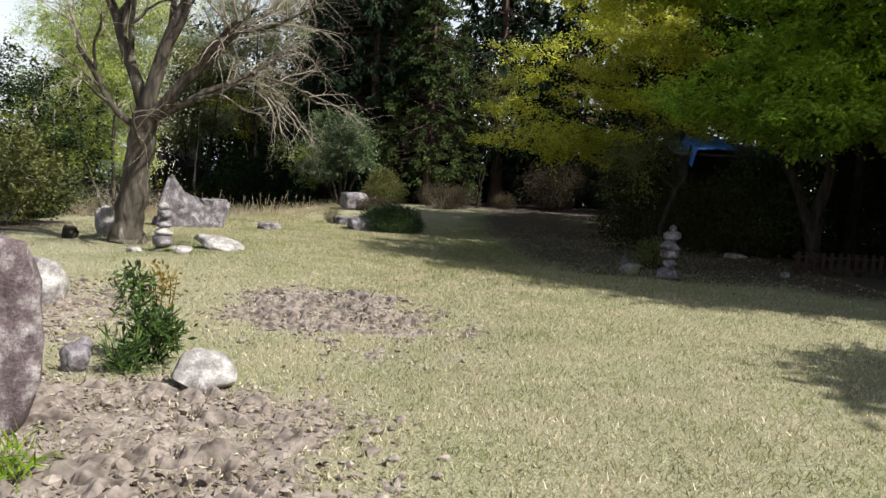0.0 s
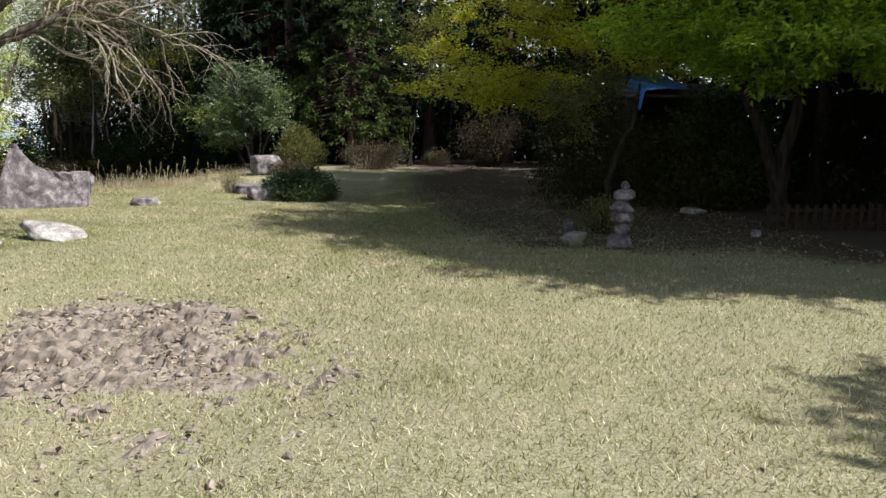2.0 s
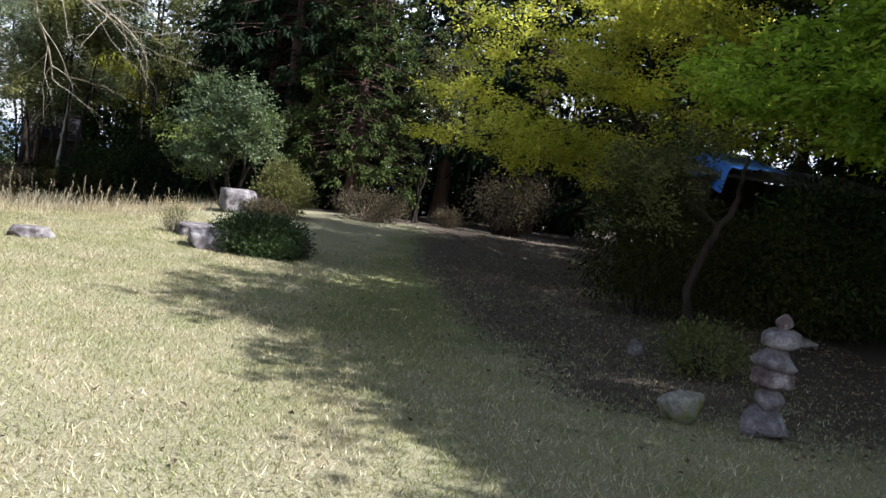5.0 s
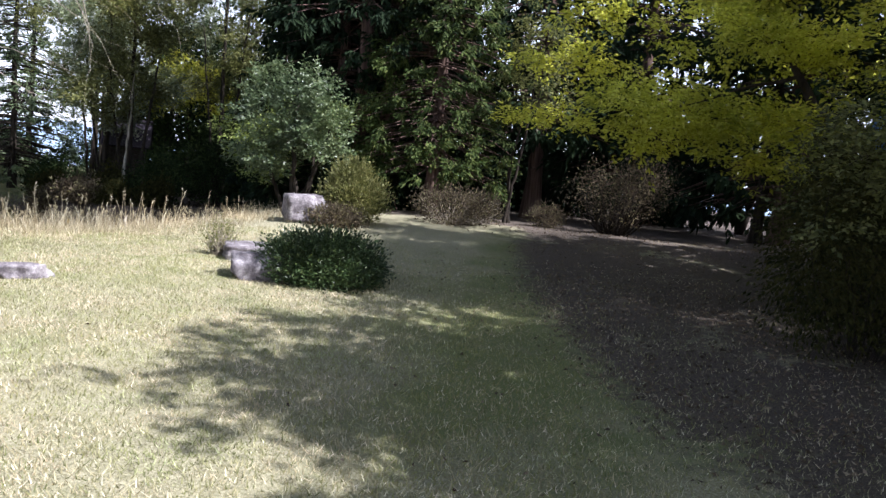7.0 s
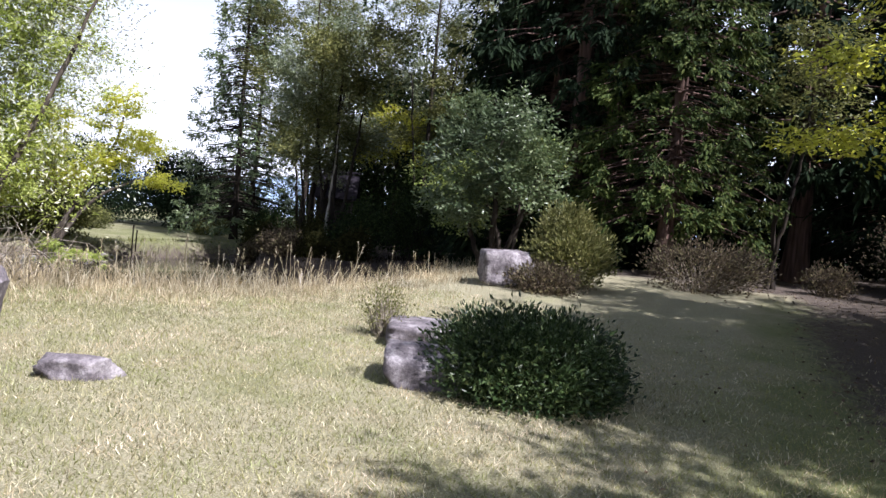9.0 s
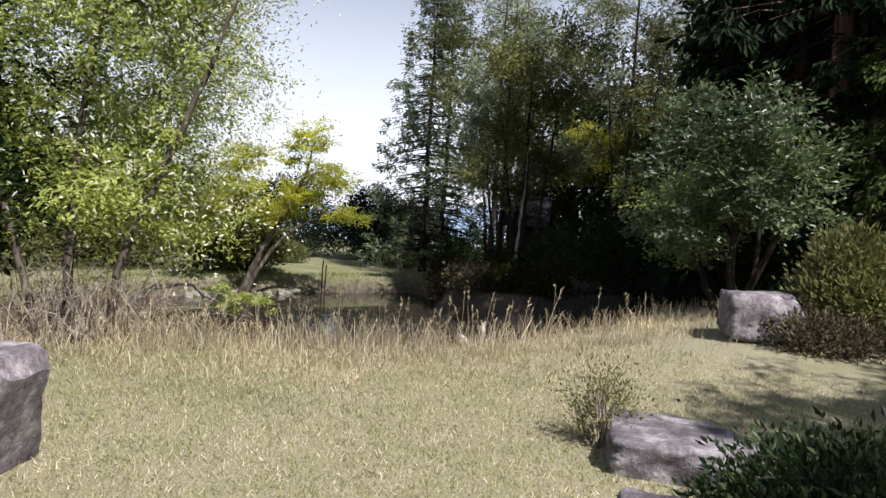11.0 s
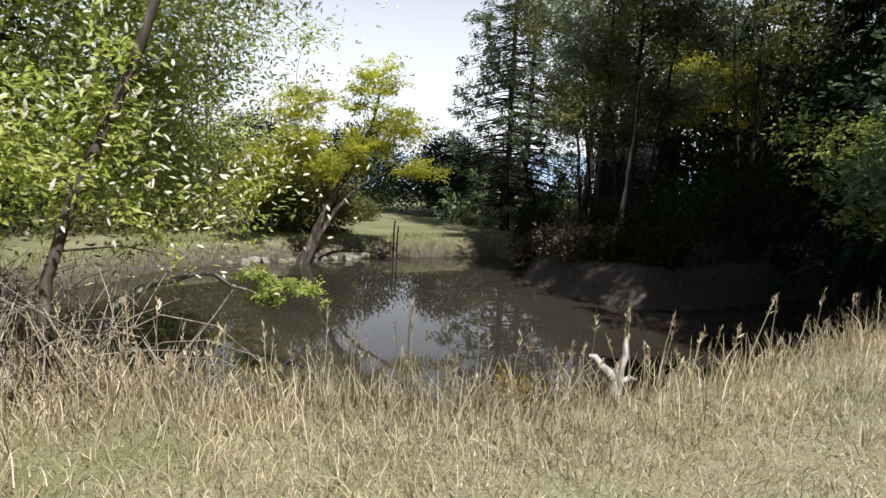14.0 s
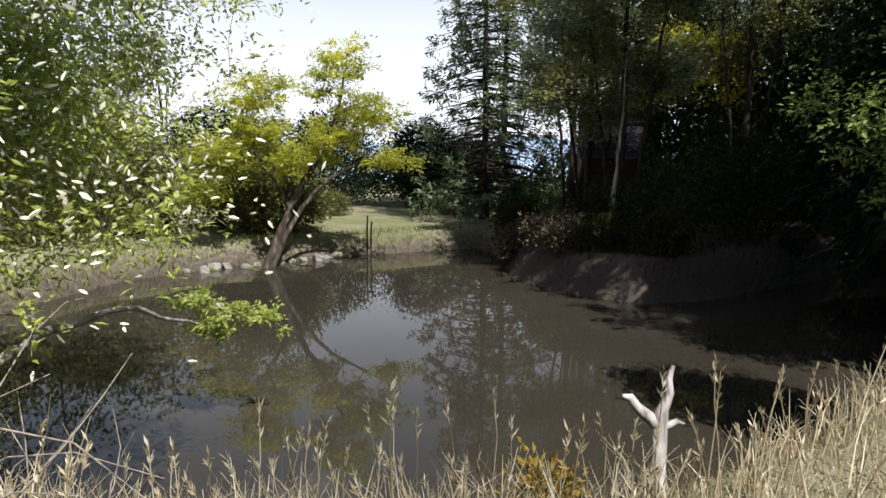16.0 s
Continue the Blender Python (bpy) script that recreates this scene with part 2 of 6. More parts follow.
M_ORANGE = leaf_mat("orange_tinged_leaves", (0.20, 0.16, 0.03), (0.42, 0.27, 0.06), 0.4, 0.5)
M_BARK = bark_mat("grey_lichened_bark", (0.030, 0.024, 0.019), (0.105, 0.088, 0.070), 11, 0.3, (0.27, 0.26, 0.22))
M_TWIG = bark_mat("pale_twig_bark", (0.15, 0.125, 0.095), (0.36, 0.31, 0.25), 20, 0.5)
# Bark colour lowered so trunks sink into the deep shade under the maples.
M_DARKBARK = bark_mat("dark_bark", (0.010, 0.008, 0.007), (0.040, 0.032, 0.025), 12, 0.2)
M_CEDARBARK = bark_mat("reddish_cedar_bark", (0.035, 0.022, 0.018), (0.13, 0.085, 0.07), 14, 0.08)
M_PALEBARK = bark_mat("pale_bark", (0.16, 0.14, 0.11), (0.40, 0.37, 0.31), 12, 0.3)
M_STONE = stone_mat("grey_lilac_rock", (0.075, 0.064, 0.069), (0.175, 0.153, 0.163), (0.39, 0.36, 0.37))
M_PALESTONE = stone_mat("pale_rock", (0.13, 0.113, 0.108), (0.31, 0.28, 0.265), (0.56, 0.53, 0.50))
M_MOSSSTONE = stone_mat("mossy_rock", (0.10, 0.095, 0.085), (0.25, 0.235, 0.21), (0.46, 0.44, 0.40), (0.12, 0.13, 0.035))
M_PURPLESTONE = stone_mat("purple_brown_rock", (0.06, 0.043, 0.046), (0.145, 0.108, 0.112), (0.40, 0.36, 0.35), None, 9)
# Weathered boards with their colour darkened to stand for the tree shade.
M_HUTWOOD = plain_mat("weathered_shade_dark_boards", (0.022, 0.018, 0.015), (0.065, 0.054, 0.045), 8, 0.85, 0.5, (1, 1, 8))
M_HUTROOF = plain_mat("dark_shingle_roof", (0.012, 0.010, 0.014), (0.030, 0.025, 0.034), 10, 0.85, 0.6)
# Brown palings, colour lowered to make up for missing shade under the maples.
M_FENCE = plain_mat("shade_dark_brown_palings", (0.016, 0.011, 0.008), (0.045, 0.030, 0.022), 8, 0.85, 0.5, (1, 1, 8))
M_TARP = plain_mat("blue_tarpaulin", (0.03, 0.12, 0.50), (0.06, 0.22, 0.72), 5, 0.45, 0.5)
# Olive leaves in a darker copy, deep shade included in the colour.
M_HEDGE = leaf_mat("shade_dark_hedge_leaves", (0.02, 0.024, 0.009), (0.06, 0.06, 0.02), 0.3, 0.9, (0.07, 0.065, 0.022))
M_SHRUB = leaf_mat("dark_spiky_shrub_leaves", (0.03, 0.06, 0.015), (0.09, 0.15, 0.035), 0.35, 0.45, (0.17, 0.24, 0.07))
M_ROOFGREY = plain_mat("grey_sheet_roof", (0.035, 0.036, 0.04), (0.075, 0.077, 0.085), 3, 0.5, 0.2)
M_WHITEPAINT = plain_mat("chalky_white_stone", (0.42, 0.41, 0.38), (0.68, 0.66, 0.62), 6, 0.8, 0.2)
M_DRIFT = bark_mat("bleached_driftwood", (0.16, 0.14, 0.125), (0.52, 0.48, 0.44), 16, 0.3)


# ---- building helpers ----
def rng_of(seed):
    return np.random.default_rng(seed)


def mesh_from(name, verts, faces, mats, smooth=False):
    """faces: an (n, 3) or (n, 4) array."""
    verts, faces = np.asarray(verts, np.float32), np.asarray(faces, np.int32)
    me = bpy.data.meshes.new(name)
    k = faces.shape[1]
    me.vertices.add(len(verts))
    me.vertices.foreach_set("co", verts.ravel())
    me.loops.add(faces.size)
    me.loops.foreach_set("vertex_index", faces.ravel())
    me.polygons.add(len(faces))
    me.polygons.foreach_set("loop_start", np.arange(0, faces.size, k, dtype=np.int32))
    me.polygons.foreach_set("loop_total", np.full(len(faces), k, np.int32))
    me.polygons.foreach_set("use_smooth", np.full(len(faces), smooth, bool))
    for m in mats:
        me.materials.append(m)
    me.update(calc_edges=True)
    return me


def part(name, data, material, parent, label=""):
    """Links a bmesh or a mesh as one mesh object under a thing or a part."""
    if isinstance(data, bmesh.types.BMesh):
        me = bpy.data.meshes.new(name)
        data.to_mesh(me)
        data.free()
        me.materials.append(material)
        data = me
    ob = new(name, data)
    ob.parent = parent
    if label:
        ob["label"] = label
    return ob


def thing(name, at, label, category, group="", kind="", rz=0.0):
    ob = new(name)
    ob.empty_display_size = 0.2
    ob.matrix_world = pose(at[0], at[1], at[2], 0, 0, rz)
    return tagged(ob, label, category, group, kind)


def lone(name, data, material, label, category, group="", kind=""):
    ob = part(name, data, material, None)
    return tagged(ob, label, category, group, kind)


def smooth01(x):
    x = np.clip(x, 0.0, 1.0)
    return x * x * (3 - 2 * x)


# ---- ground ----
WATER_Z = -1.2
POND = np.array([(-5.2, 26.5), (-5.7, 22.8), (-5.95, 20.6), (-6.15, 18.9), (-6.6, 17.6), (-7.4, 16.7), (-8.7, 15.9), (-10.5, 15.3), (-13.6, 15.7),
                 (-17.0, 17.2), (-19.0, 20.6), (-19.2, 23.4), (-18.4, 26.6), (-17.3, 30.0), (-15.6, 29.2), (-13.6, 26.9),
                 (-11.8, 26.2), (-10.0, 26.3), (-9.3, 27.6), (-8.8, 30.0), (-8.2, 33.5), (-6.6, 36.0), (-5.2, 33.0), (-4.8, 29.0)])


def pond_distance(x, y):
    """Signed distance to the pond's waterline, negative inside."""
    x, y = np.asarray(x, float), np.asarray(y, float)
    best = np.full(x.shape, 1e9)
    inside = np.zeros(x.shape, bool)
    for a, b in zip(POND, np.roll(POND, -1, axis=0)):
        d = b - a
        t = np.clip(((x - a[0]) * d[0] + (y - a[1]) * d[1]) / (d @ d), 0, 1)
        best = np.minimum(best, np.hypot(x - a[0] - t * d[0], y - a[1] - t * d[1]))
        cross = ((a[1] > y) != (b[1] > y)) & (x < (b[0] - a[0]) * (y - a[1]) / (b[1] - a[1] + 1e-12) + a[0])
        inside ^= cross
    return np.where(inside, -best, best)


def lump(x, y, cx, cy, amp, sig):
    return amp * np.exp(-((x - cx) ** 2 + (y - cy) ** 2) / (2 * sig * sig))


def ground_z(x, y):
    x, y = np.asarray(x, float), np.asarray(y, float)
    z = -0.02 + lump(x, y, 1.8, 11.8, -0.17, 2.0) + lump(x, y, -4.3, 16.6, 0.12, 2.6)
    z += lump(x, y, -0.4, 3.6, -0.14, 1.3) + lump(x, y, 2.2, 7.2, 0.08, 1.3)
    z += 0.42 * smooth01((y - 16.5) / 6.5) * smooth01((x + 6) / 3)
    s = -0.69 * (x + 4) + 0.72 * (y - 15)
    far = smooth01((s - 6.0) / 5.0) * smooth01((1.5 - x) / 5)
    z = z * (1 - far) - (0.68 - 0.28 * smooth01((x + 16.5) / 3)) * far
    z = z - 26 * smooth01((s - 62) / 120)
    z = z + 0.018 * np.sin(x * 2.3 + 0.7 * y) * np.sin(1.9 * y - 0.6 * x)
    d = pond_distance(x, y)
    wide = 1.3 - 0.75 * smooth01((s - 7) / 4)
    rise = smooth01(d / wide)
    bank = WATER_Z - 0.05 + (z - WATER_Z + 0.05) * rise
    depth = WATER_Z - 0.05 - 0.6 * smooth01(-d / 1.5)
    return np.where(d > 0, bank, depth)


def gz(x, y):
    return float(ground_z(np.array([x]), np.array([y]))[0])


def mud_amount(x, y):
    """Where the turf is torn up: a patch beside the walk and the bare slope with the rocks."""
    a = ((x - 0.05) * 0.75 + (y - 4.85) * 0.66) / 0.80
    b = ((y - 4.85) * 0.75 - (x - 0.05) * 0.66) / 1.2
    m = np.clip(np.clip(1.55 - np.hypot(a, b), 0, 1) * (0.72 + 1.5 * patchy(x * 1.5 + 3, y * 1.5)), 0, 1)
    m2 = np.clip((1.15 - x + 0.25 * (2.2 - y)) / 0.9, 0, 1) * np.clip((3.3 - y) / 1.0, 0, 1)
    m3 = 0.55 * np.clip((-1.2 - x) / 1.0, 0, 1) * np.clip((6.5 - y) / 2.0, 0, 1)
    return np.clip(np.maximum(np.maximum(m, 0.80 * m2 * (1.0 + 0.7 * patchy(x * 2.1, y * 2.1))), m3), 0, 1)


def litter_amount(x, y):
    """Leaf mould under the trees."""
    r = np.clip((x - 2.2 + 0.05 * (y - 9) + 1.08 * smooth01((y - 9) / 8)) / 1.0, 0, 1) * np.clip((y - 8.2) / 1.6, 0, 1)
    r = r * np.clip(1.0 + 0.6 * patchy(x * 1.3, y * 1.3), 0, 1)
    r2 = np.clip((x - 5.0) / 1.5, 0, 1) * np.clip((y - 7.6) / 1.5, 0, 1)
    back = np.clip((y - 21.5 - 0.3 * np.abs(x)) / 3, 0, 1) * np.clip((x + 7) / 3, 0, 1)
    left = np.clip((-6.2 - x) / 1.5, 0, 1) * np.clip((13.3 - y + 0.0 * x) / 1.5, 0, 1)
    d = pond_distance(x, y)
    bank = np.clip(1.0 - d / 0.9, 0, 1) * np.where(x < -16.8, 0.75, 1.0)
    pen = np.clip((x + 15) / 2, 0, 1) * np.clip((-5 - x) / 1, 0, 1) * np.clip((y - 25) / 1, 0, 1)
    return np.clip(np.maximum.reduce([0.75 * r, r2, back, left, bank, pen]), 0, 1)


def patchy(x, y):
    """Uneven growth of the turf, from a hand's breadth to a few metres."""
    a = np.sin(x * 0.9 + 1.3 * np.sin(y * 0.7)) * np.sin(y * 0.8 + 1.1 * np.sin(x * 0.6 + 1))
    b = np.sin(x * 2.6 + 1.7 * np.sin(y * 1.9)) * np.sin(y * 2.3 + 1.5 * np.sin(x * 2.1))
    c = np.sin(x * 7.1 + 2 * np.sin(y * 5.3)) * np.sin(y * 6.7 + 2 * np.sin(x * 5.9))
    return 0.5 * a + 0.35 * b + 0.3 * c


def green_amount(x, y):
    g = 0.30 * np.exp(-(((x - 1.0) / 1.3) ** 2 + ((y - 14.5) / 4.5) ** 2)) + 0.35 * np.exp(-(((x + 3.3) / 1.6) ** 2 + ((y - 9.5) / 2.5) ** 2))
    g += 0.35 * np.exp(-(((x + 6.6) / 0.8) ** 2 + ((y - 14.9) / 1.3) ** 2)) + 0.12
    g += 0.10 * np.exp(-(((x + 5.2) / 1.7) ** 2 + ((y - 14.7) / 1.1) ** 2))
    far = smooth01((-0.69 * (x + 4) + 0.72 * (y - 15) - 9) / 2)
    g += 0.22 * smooth01((x - 0.1) / 1.0) * smooth01((4.2 - x) / 1.5) * smooth01((y - 9) / 3) * smooth01((23 - y) / 3)
    g = g + 0.22 * np.clip(patchy(x * 1.9, y * 1.9) + 0.1, 0, 1)
    return np.clip(g + 0.35 * far, 0, 1)


def build_ground():
    def axis(lo, hi, step, reach):
        mid = list(np.arange(lo, hi, step))
        out, k = [], step
        p = hi
        while p < reach:
            k *= 1.35
            p += k
            out.append(p)
        low, k, p = [], step, lo
        while p > -reach:
            k *= 1.35
            p -= k
            low.append(p)
        return np.array(low[::-1] + mid + out)

    xs, ys = axis(-20, 9, 0.19, 3500), axis(-3, 34, 0.19, 3500)
    gx, gy = np.meshgrid(xs, ys)
    zz = ground_z(gx, gy)
    mud = mud_amount(gx, gy)
    rr = rng_of(5)
    zz += mud * rr.normal(0, 0.012, zz.shape)
    v = np.stack([gx, gy, zz], -1).reshape(-1, 3)
    ny, nx = gx.shape
    i = (np.arange(ny - 1)[:, None] * nx + np.arange(nx - 1)[None]).ravel()
    me = mesh_from("ground", v, np.stack([i, i + 1, i + nx + 1, i + nx], -1), [M_GROUND], True)
    att = me.color_attributes.new("cover", "FLOAT_COLOR", "POINT")
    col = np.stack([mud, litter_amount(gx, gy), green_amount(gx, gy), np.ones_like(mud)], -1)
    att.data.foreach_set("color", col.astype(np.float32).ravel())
    ob = new("ground", me)
    tagged(ob, "garden ground of dry spring turf, torn mud and leaf mould", "ground", kind="structure")


build_ground()

water_bm = bmesh.new()
wv = [water_bm.verts.new((x, y, WATER_Z)) for x, y in ((-22, 14), (-3, 14), (-3, 39), (-22, 39))]
water_bm.faces.new(wv)
bmesh.ops.subdivide_edges(water_bm, edges=water_bm.edges[:], cuts=6, use_grid_fill=True)
lone("water", water_bm, M_WATER, "still murky olive-brown pond water reflecting the sky", "pond", kind="structure")

lake_bm = bmesh.new()
lv = [lake_bm.verts.new(p) for p in ((-3000, 60, -22), (300, 60, -22), (300, 3400, -22), (-3000, 3400, -22))]
lake_bm.faces.new(lv)
lone("backdrop", lake_bm, M_LAKE, "lake far below the garden, sky's pale blue in its colour", "lake", kind="structure")


def build_hills():
    n = 160
    ang = np.linspace(radians(60), radians(200), n)
    rr = rng_of(3)
    prof = sum(a * np.sin(ang * f + p) for a, f, p in ((18, 9, 0.3), (10, 23, 1.0), (5, 51, 2.0), (2.5, 110, 0.5)))
    top = 52 + prof + rr.normal(0, 0.8, n)
    r = 2600.0
    lo = np.stack([r * np.cos(ang), r * np.sin(ang), np.full(n, -40.0)], -1)
    hi = np.stack([(r + 260) * np.cos(ang), (r + 260) * np.sin(ang), top], -1)
    bk = np.stack([(r + 520) * np.cos(ang), (r + 520) * np.sin(ang), np.full(n, -40.0)], -1)
    i = np.arange(n - 1)
    f = np.concatenate([np.stack([i, i + n, i + n + 1, i + 1], -1), np.stack([i + n, i + 2 * n, i + 2 * n + 1, i + n + 1], -1)])
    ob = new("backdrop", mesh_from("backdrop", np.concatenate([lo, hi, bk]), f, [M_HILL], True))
    tagged(ob, "hills along the far shore with blue haze in their colour", "hills", kind="structure")


build_hills()


# ---- plants: shared makers ----
class Tubes:
    """Gathers tapered tubes into one mesh."""

    def __init__(self):
        self.v, self.f, self.count = [], [], 0

    def add(self, pts, radii, sides=6):
        pts, radii = np.asarray(pts, float), np.asarray(radii, float)
        n = len(pts)
        tang = np.gradient(pts, axis=0)
        tang /= np.linalg.norm(tang, axis=1, keepdims=True) + 1e-9
        ref = np.array([0.31, 0.83, 0.46]) if abs(tang[0, 0]) > 0.8 else np.array([0.9, 0.2, 0.38])
        u = np.cross(tang, ref)
        u /= np.linalg.norm(u, axis=1, keepdims=True) + 1e-9
        w = np.cross(tang, u)
        a = np.arange(sides) * 2 * np.pi / sides
        ring = pts[:, None] + radii[:, None, None] * (np.cos(a)[None, :, None] * u[:, None] + np.sin(a)[None, :, None] * w[:, None])
        self.v.append(ring.reshape(-1, 3))
        i = np.arange(n - 1)[:, None] * sides
        j = np.arange(sides)[None]
        k = (np.arange(sides) + 1)[None] % sides
        f = np.stack([i + j, i + k, i + sides + k, i + sides + j], -1).reshape(-1, 4) + self.count
        self.f.append(f)
        self.count += n * sides

    def mesh(self, name, mat):
        return mesh_from(name, np.concatenate(self.v), np.concatenate(self.f), [mat], True)


def unit(v):
    return v / (np.linalg.norm(v, axis=-1, keepdims=True) + 1e-9)


def leaves(name, p, d, length, width, mat, r, fold=0.25, nrm=None):
    """One four-cornered leaf, slightly folded, at each point p along d."""
    n = len(p)
    d = unit(d)
    side = unit(np.cross(d, r.normal(size=(n, 3)) if nrm is None else nrm))
    up = np.cross(side, d)
    L = (length * r.uniform(0.65, 1.3, n))[:, None]
    W = (width * r.uniform(0.65, 1.3, n))[:, None]
    mid = p + d * L * 0.45
    v = np.stack([p, mid + side * W / 2 + up * W * fold, p + d * L, mid - side * W / 2 + up * W * fold], 1).reshape(-1, 3)
    f = np.arange(4 * n).reshape(-1, 4)
    return mesh_from(name, v, f, [mat])


def sprays(centres, per, r, spread, axes, along=None, twigs=7, thick=0.16):
    """Leaf points set along short twigs that fan out of each clump: places, outward directions and the clump of each."""
    m = len(centres)
    tw = unit(r.normal(size=(m, twigs, 3)) * np.asarray(axes) + (0 if along is None else along[:, None]))
    tw *= r.uniform(0.55, 1.25, (m, twigs, 1))
    k = np.repeat(np.arange(m), per)
    w = tw[k, r.integers(0, twigs, m * per)]
    t = r.random((m * per, 1)) ** 0.7
    size = r.uniform(0.6, 1.15, m)[k][:, None] * spread * 1.5
    return centres[k] + w * t * size + r.normal(size=(m * per, 3)) * spread * thick, unit(w), k


def clump_points(ells, n, r, shell=0.55):
    """Points within a group of ellipsoids (centre, radii), thicker towards their surface."""
    vol = np.array([e[1][0] * e[1][1] * e[1][2] for e in ells]) ** 0.75
    pick = r.choice(len(ells), n, p=vol / vol.sum())
    c = np.array([e[0] for e in ells], float)[pick]
    q = np.array([e[1] for e in ells], float)[pick]
    d = unit(r.normal(size=(n, 3)))
    rad = (shell + (1 - shell) * r.random(n)) * r.uniform(0.75, 1.12, n)
    return c + d * q * rad[:, None], d


def bend(a, b, r, k=6, sag=0.12, rise=0.0):
    a, b = np.asarray(a, float), np.asarray(b, float)
    t = np.linspace(0, 1, k)[:, None]
    ln = np.linalg.norm(b - a)
    off = unit(r.normal(size=3)) * ln * sag
    off[2] += rise * ln
    return a + (b - a) * t + np.sin(np.pi * t) * off + r.normal(0, 0.012, (k, 3)) * ln * np.sin(np.pi * t)


def broadleaf(name, base, trunks, ells, label, leaf, bark, clumps=160, per=90, size=0.07, spread=0.42, flat=0.45,
              droop=-0.15, limbs=14, seed=1, category="tree", group="", shell=0.5, extra=None, wid=0.5):
    """A leafy tree. trunks: lists of (x, y, z, radius) from the foot up, relative to the base; ells: the crown's masses, likewise."""
    r = rng_of(seed)
    root = thing(name, base, label, category, group)
    tb, bw = Tubes(), Tubes()
    ends = []
    for tr in trunks:
        tr = np.array(tr, float)
        t = np.linspace(0, len(tr) - 1, len(tr) * 5)
        pts = np.stack([np.interp(t, np.arange(len(tr)), tr[:, i]) for i in range(4)], -1)
        for _ in range(2):
            pts[1:-1] = (pts[:-2] + 2 * pts[1:-1] + pts[2:]) / 4
        pts[1:-1, :3] += r.normal(0, 0.012, (len(pts) - 2, 3))
        pts[0, 3] *= 1.35
        tb.add(pts[:, :3], pts[:, 3], 10)
        ends.append(pts)
    cp, cd = clump_points(ells, clumps, r, shell)
    nodes = np.concatenate([e[len(e) // 3:] for e in ends])
    order = r.permutation(clumps)
    lines = [(n[:3], n[3]) for n in nodes]
    for j, c in enumerate(order):
        target = cp[c]
        pos = np.array([q[0] for q in lines])
        dist = np.linalg.norm(pos - target, axis=1) + 0.35 * np.maximum(0, pos[:, 2] - target[2])
        near = int(np.argmin(dist))
        a, ra = lines[near]
        r0 = min(ra * 0.6, 0.012 + 0.012 * dist[near]) if j < limbs else min(ra * 0.7, 0.005 + 0.006 * dist[near])
        pts = bend(a, target, r, 7 if j < limbs else 5, 0.09, 0.06)
        rad = np.linspace(r0, 0.003, len(pts))
        bw.add(pts, rad, 5 if j < limbs else 3)
        if j < limbs * 4:
            lines += [(pts[i], rad[i]) for i in range(2, len(pts))]
    part("trunk", tb.mesh("trunk", bark), bark, root)
    part("branchwork", bw.mesh("branchwork", bark), bark, root)["kind"] = "stuff"
    per, size = int(per * 0.85), size * 1.08
    n = clumps * per
    p, w, k = sprays(cp, per, r, spread, (1, 1, flat), unit(cd) * 0.4)
    d = w * 0.8 + r.normal(size=(n, 3)) * 0.55
    d[:, 2] = d[:, 2] * 0.6 + droop
    tilt = (np.array([0, 0, 0.9]) + unit(cd) * 0.5 + r.normal(size=(clumps, 3)) * 0.4)[k] + r.normal(size=(n, 3)) * 0.3
    part("crown", leaves("crown", p, d, size, size * wid, leaf, r, nrm=tilt), leaf, root)
    if extra:
        mat, count, ln, wd, up = extra
        sunny = cp @ np.array([0.75, 0.85, 0.35]) + r.normal(0, 0.45, clumps)
        bearing = np.argsort(-sunny)[: int(clumps * 0.36)]
        kk = bearing[r.integers(0, len(bearing), count)]
        o2 = r.normal(size=(count, 3)) * spread * np.array([1, 1, flat]) * 1.15
        d2 = unit(o2) * 0.5 + r.normal(size=(count, 3)) * 0.35
        d2[:, 2] += up
        part("blossom", spikes(cp[kk] + o2 * 1.1, d2, ln, wd, mat, r), mat, root, "upright white flower spikes")
    return root


def spikes(p, d, ln, wd, mat, r):
    """Small six-sided bottle-brush flower heads."""
    d = unit(d)
    n = len(p)
    u = unit(np.cross(d, r.normal(size=(n, 3))))
    w = np.cross(d, u)
    L = (ln * r.uniform(0.7, 1.3, n))[:, None]
    W = (wd * r.uniform(0.7, 1.2, n))[:, None]
    rings = []
    for t, s in ((0.0, 0.4), (0.45, 1.0), (1.0, 0.35)):
        for a in range(3):
            ang = a * np.pi * 2 / 3
            rings.append(p + d * L * t + (u * math.cos(ang) + w * math.sin(ang)) * W * s)
    v = np.stack(rings, 1).reshape(-1, 3)
    f = []
    for i in range(2):
        for a in range(3):
            f.append((i * 3 + a, i * 3 + (a + 1) % 3, i * 3 + 3 + (a + 1) % 3, i * 3 + 3 + a))
    f = (np.array(f)[None] + 9 * np.arange(n)[:, None, None]).reshape(-1, 4)
    return mesh_from("blossom", v, f, [mat])


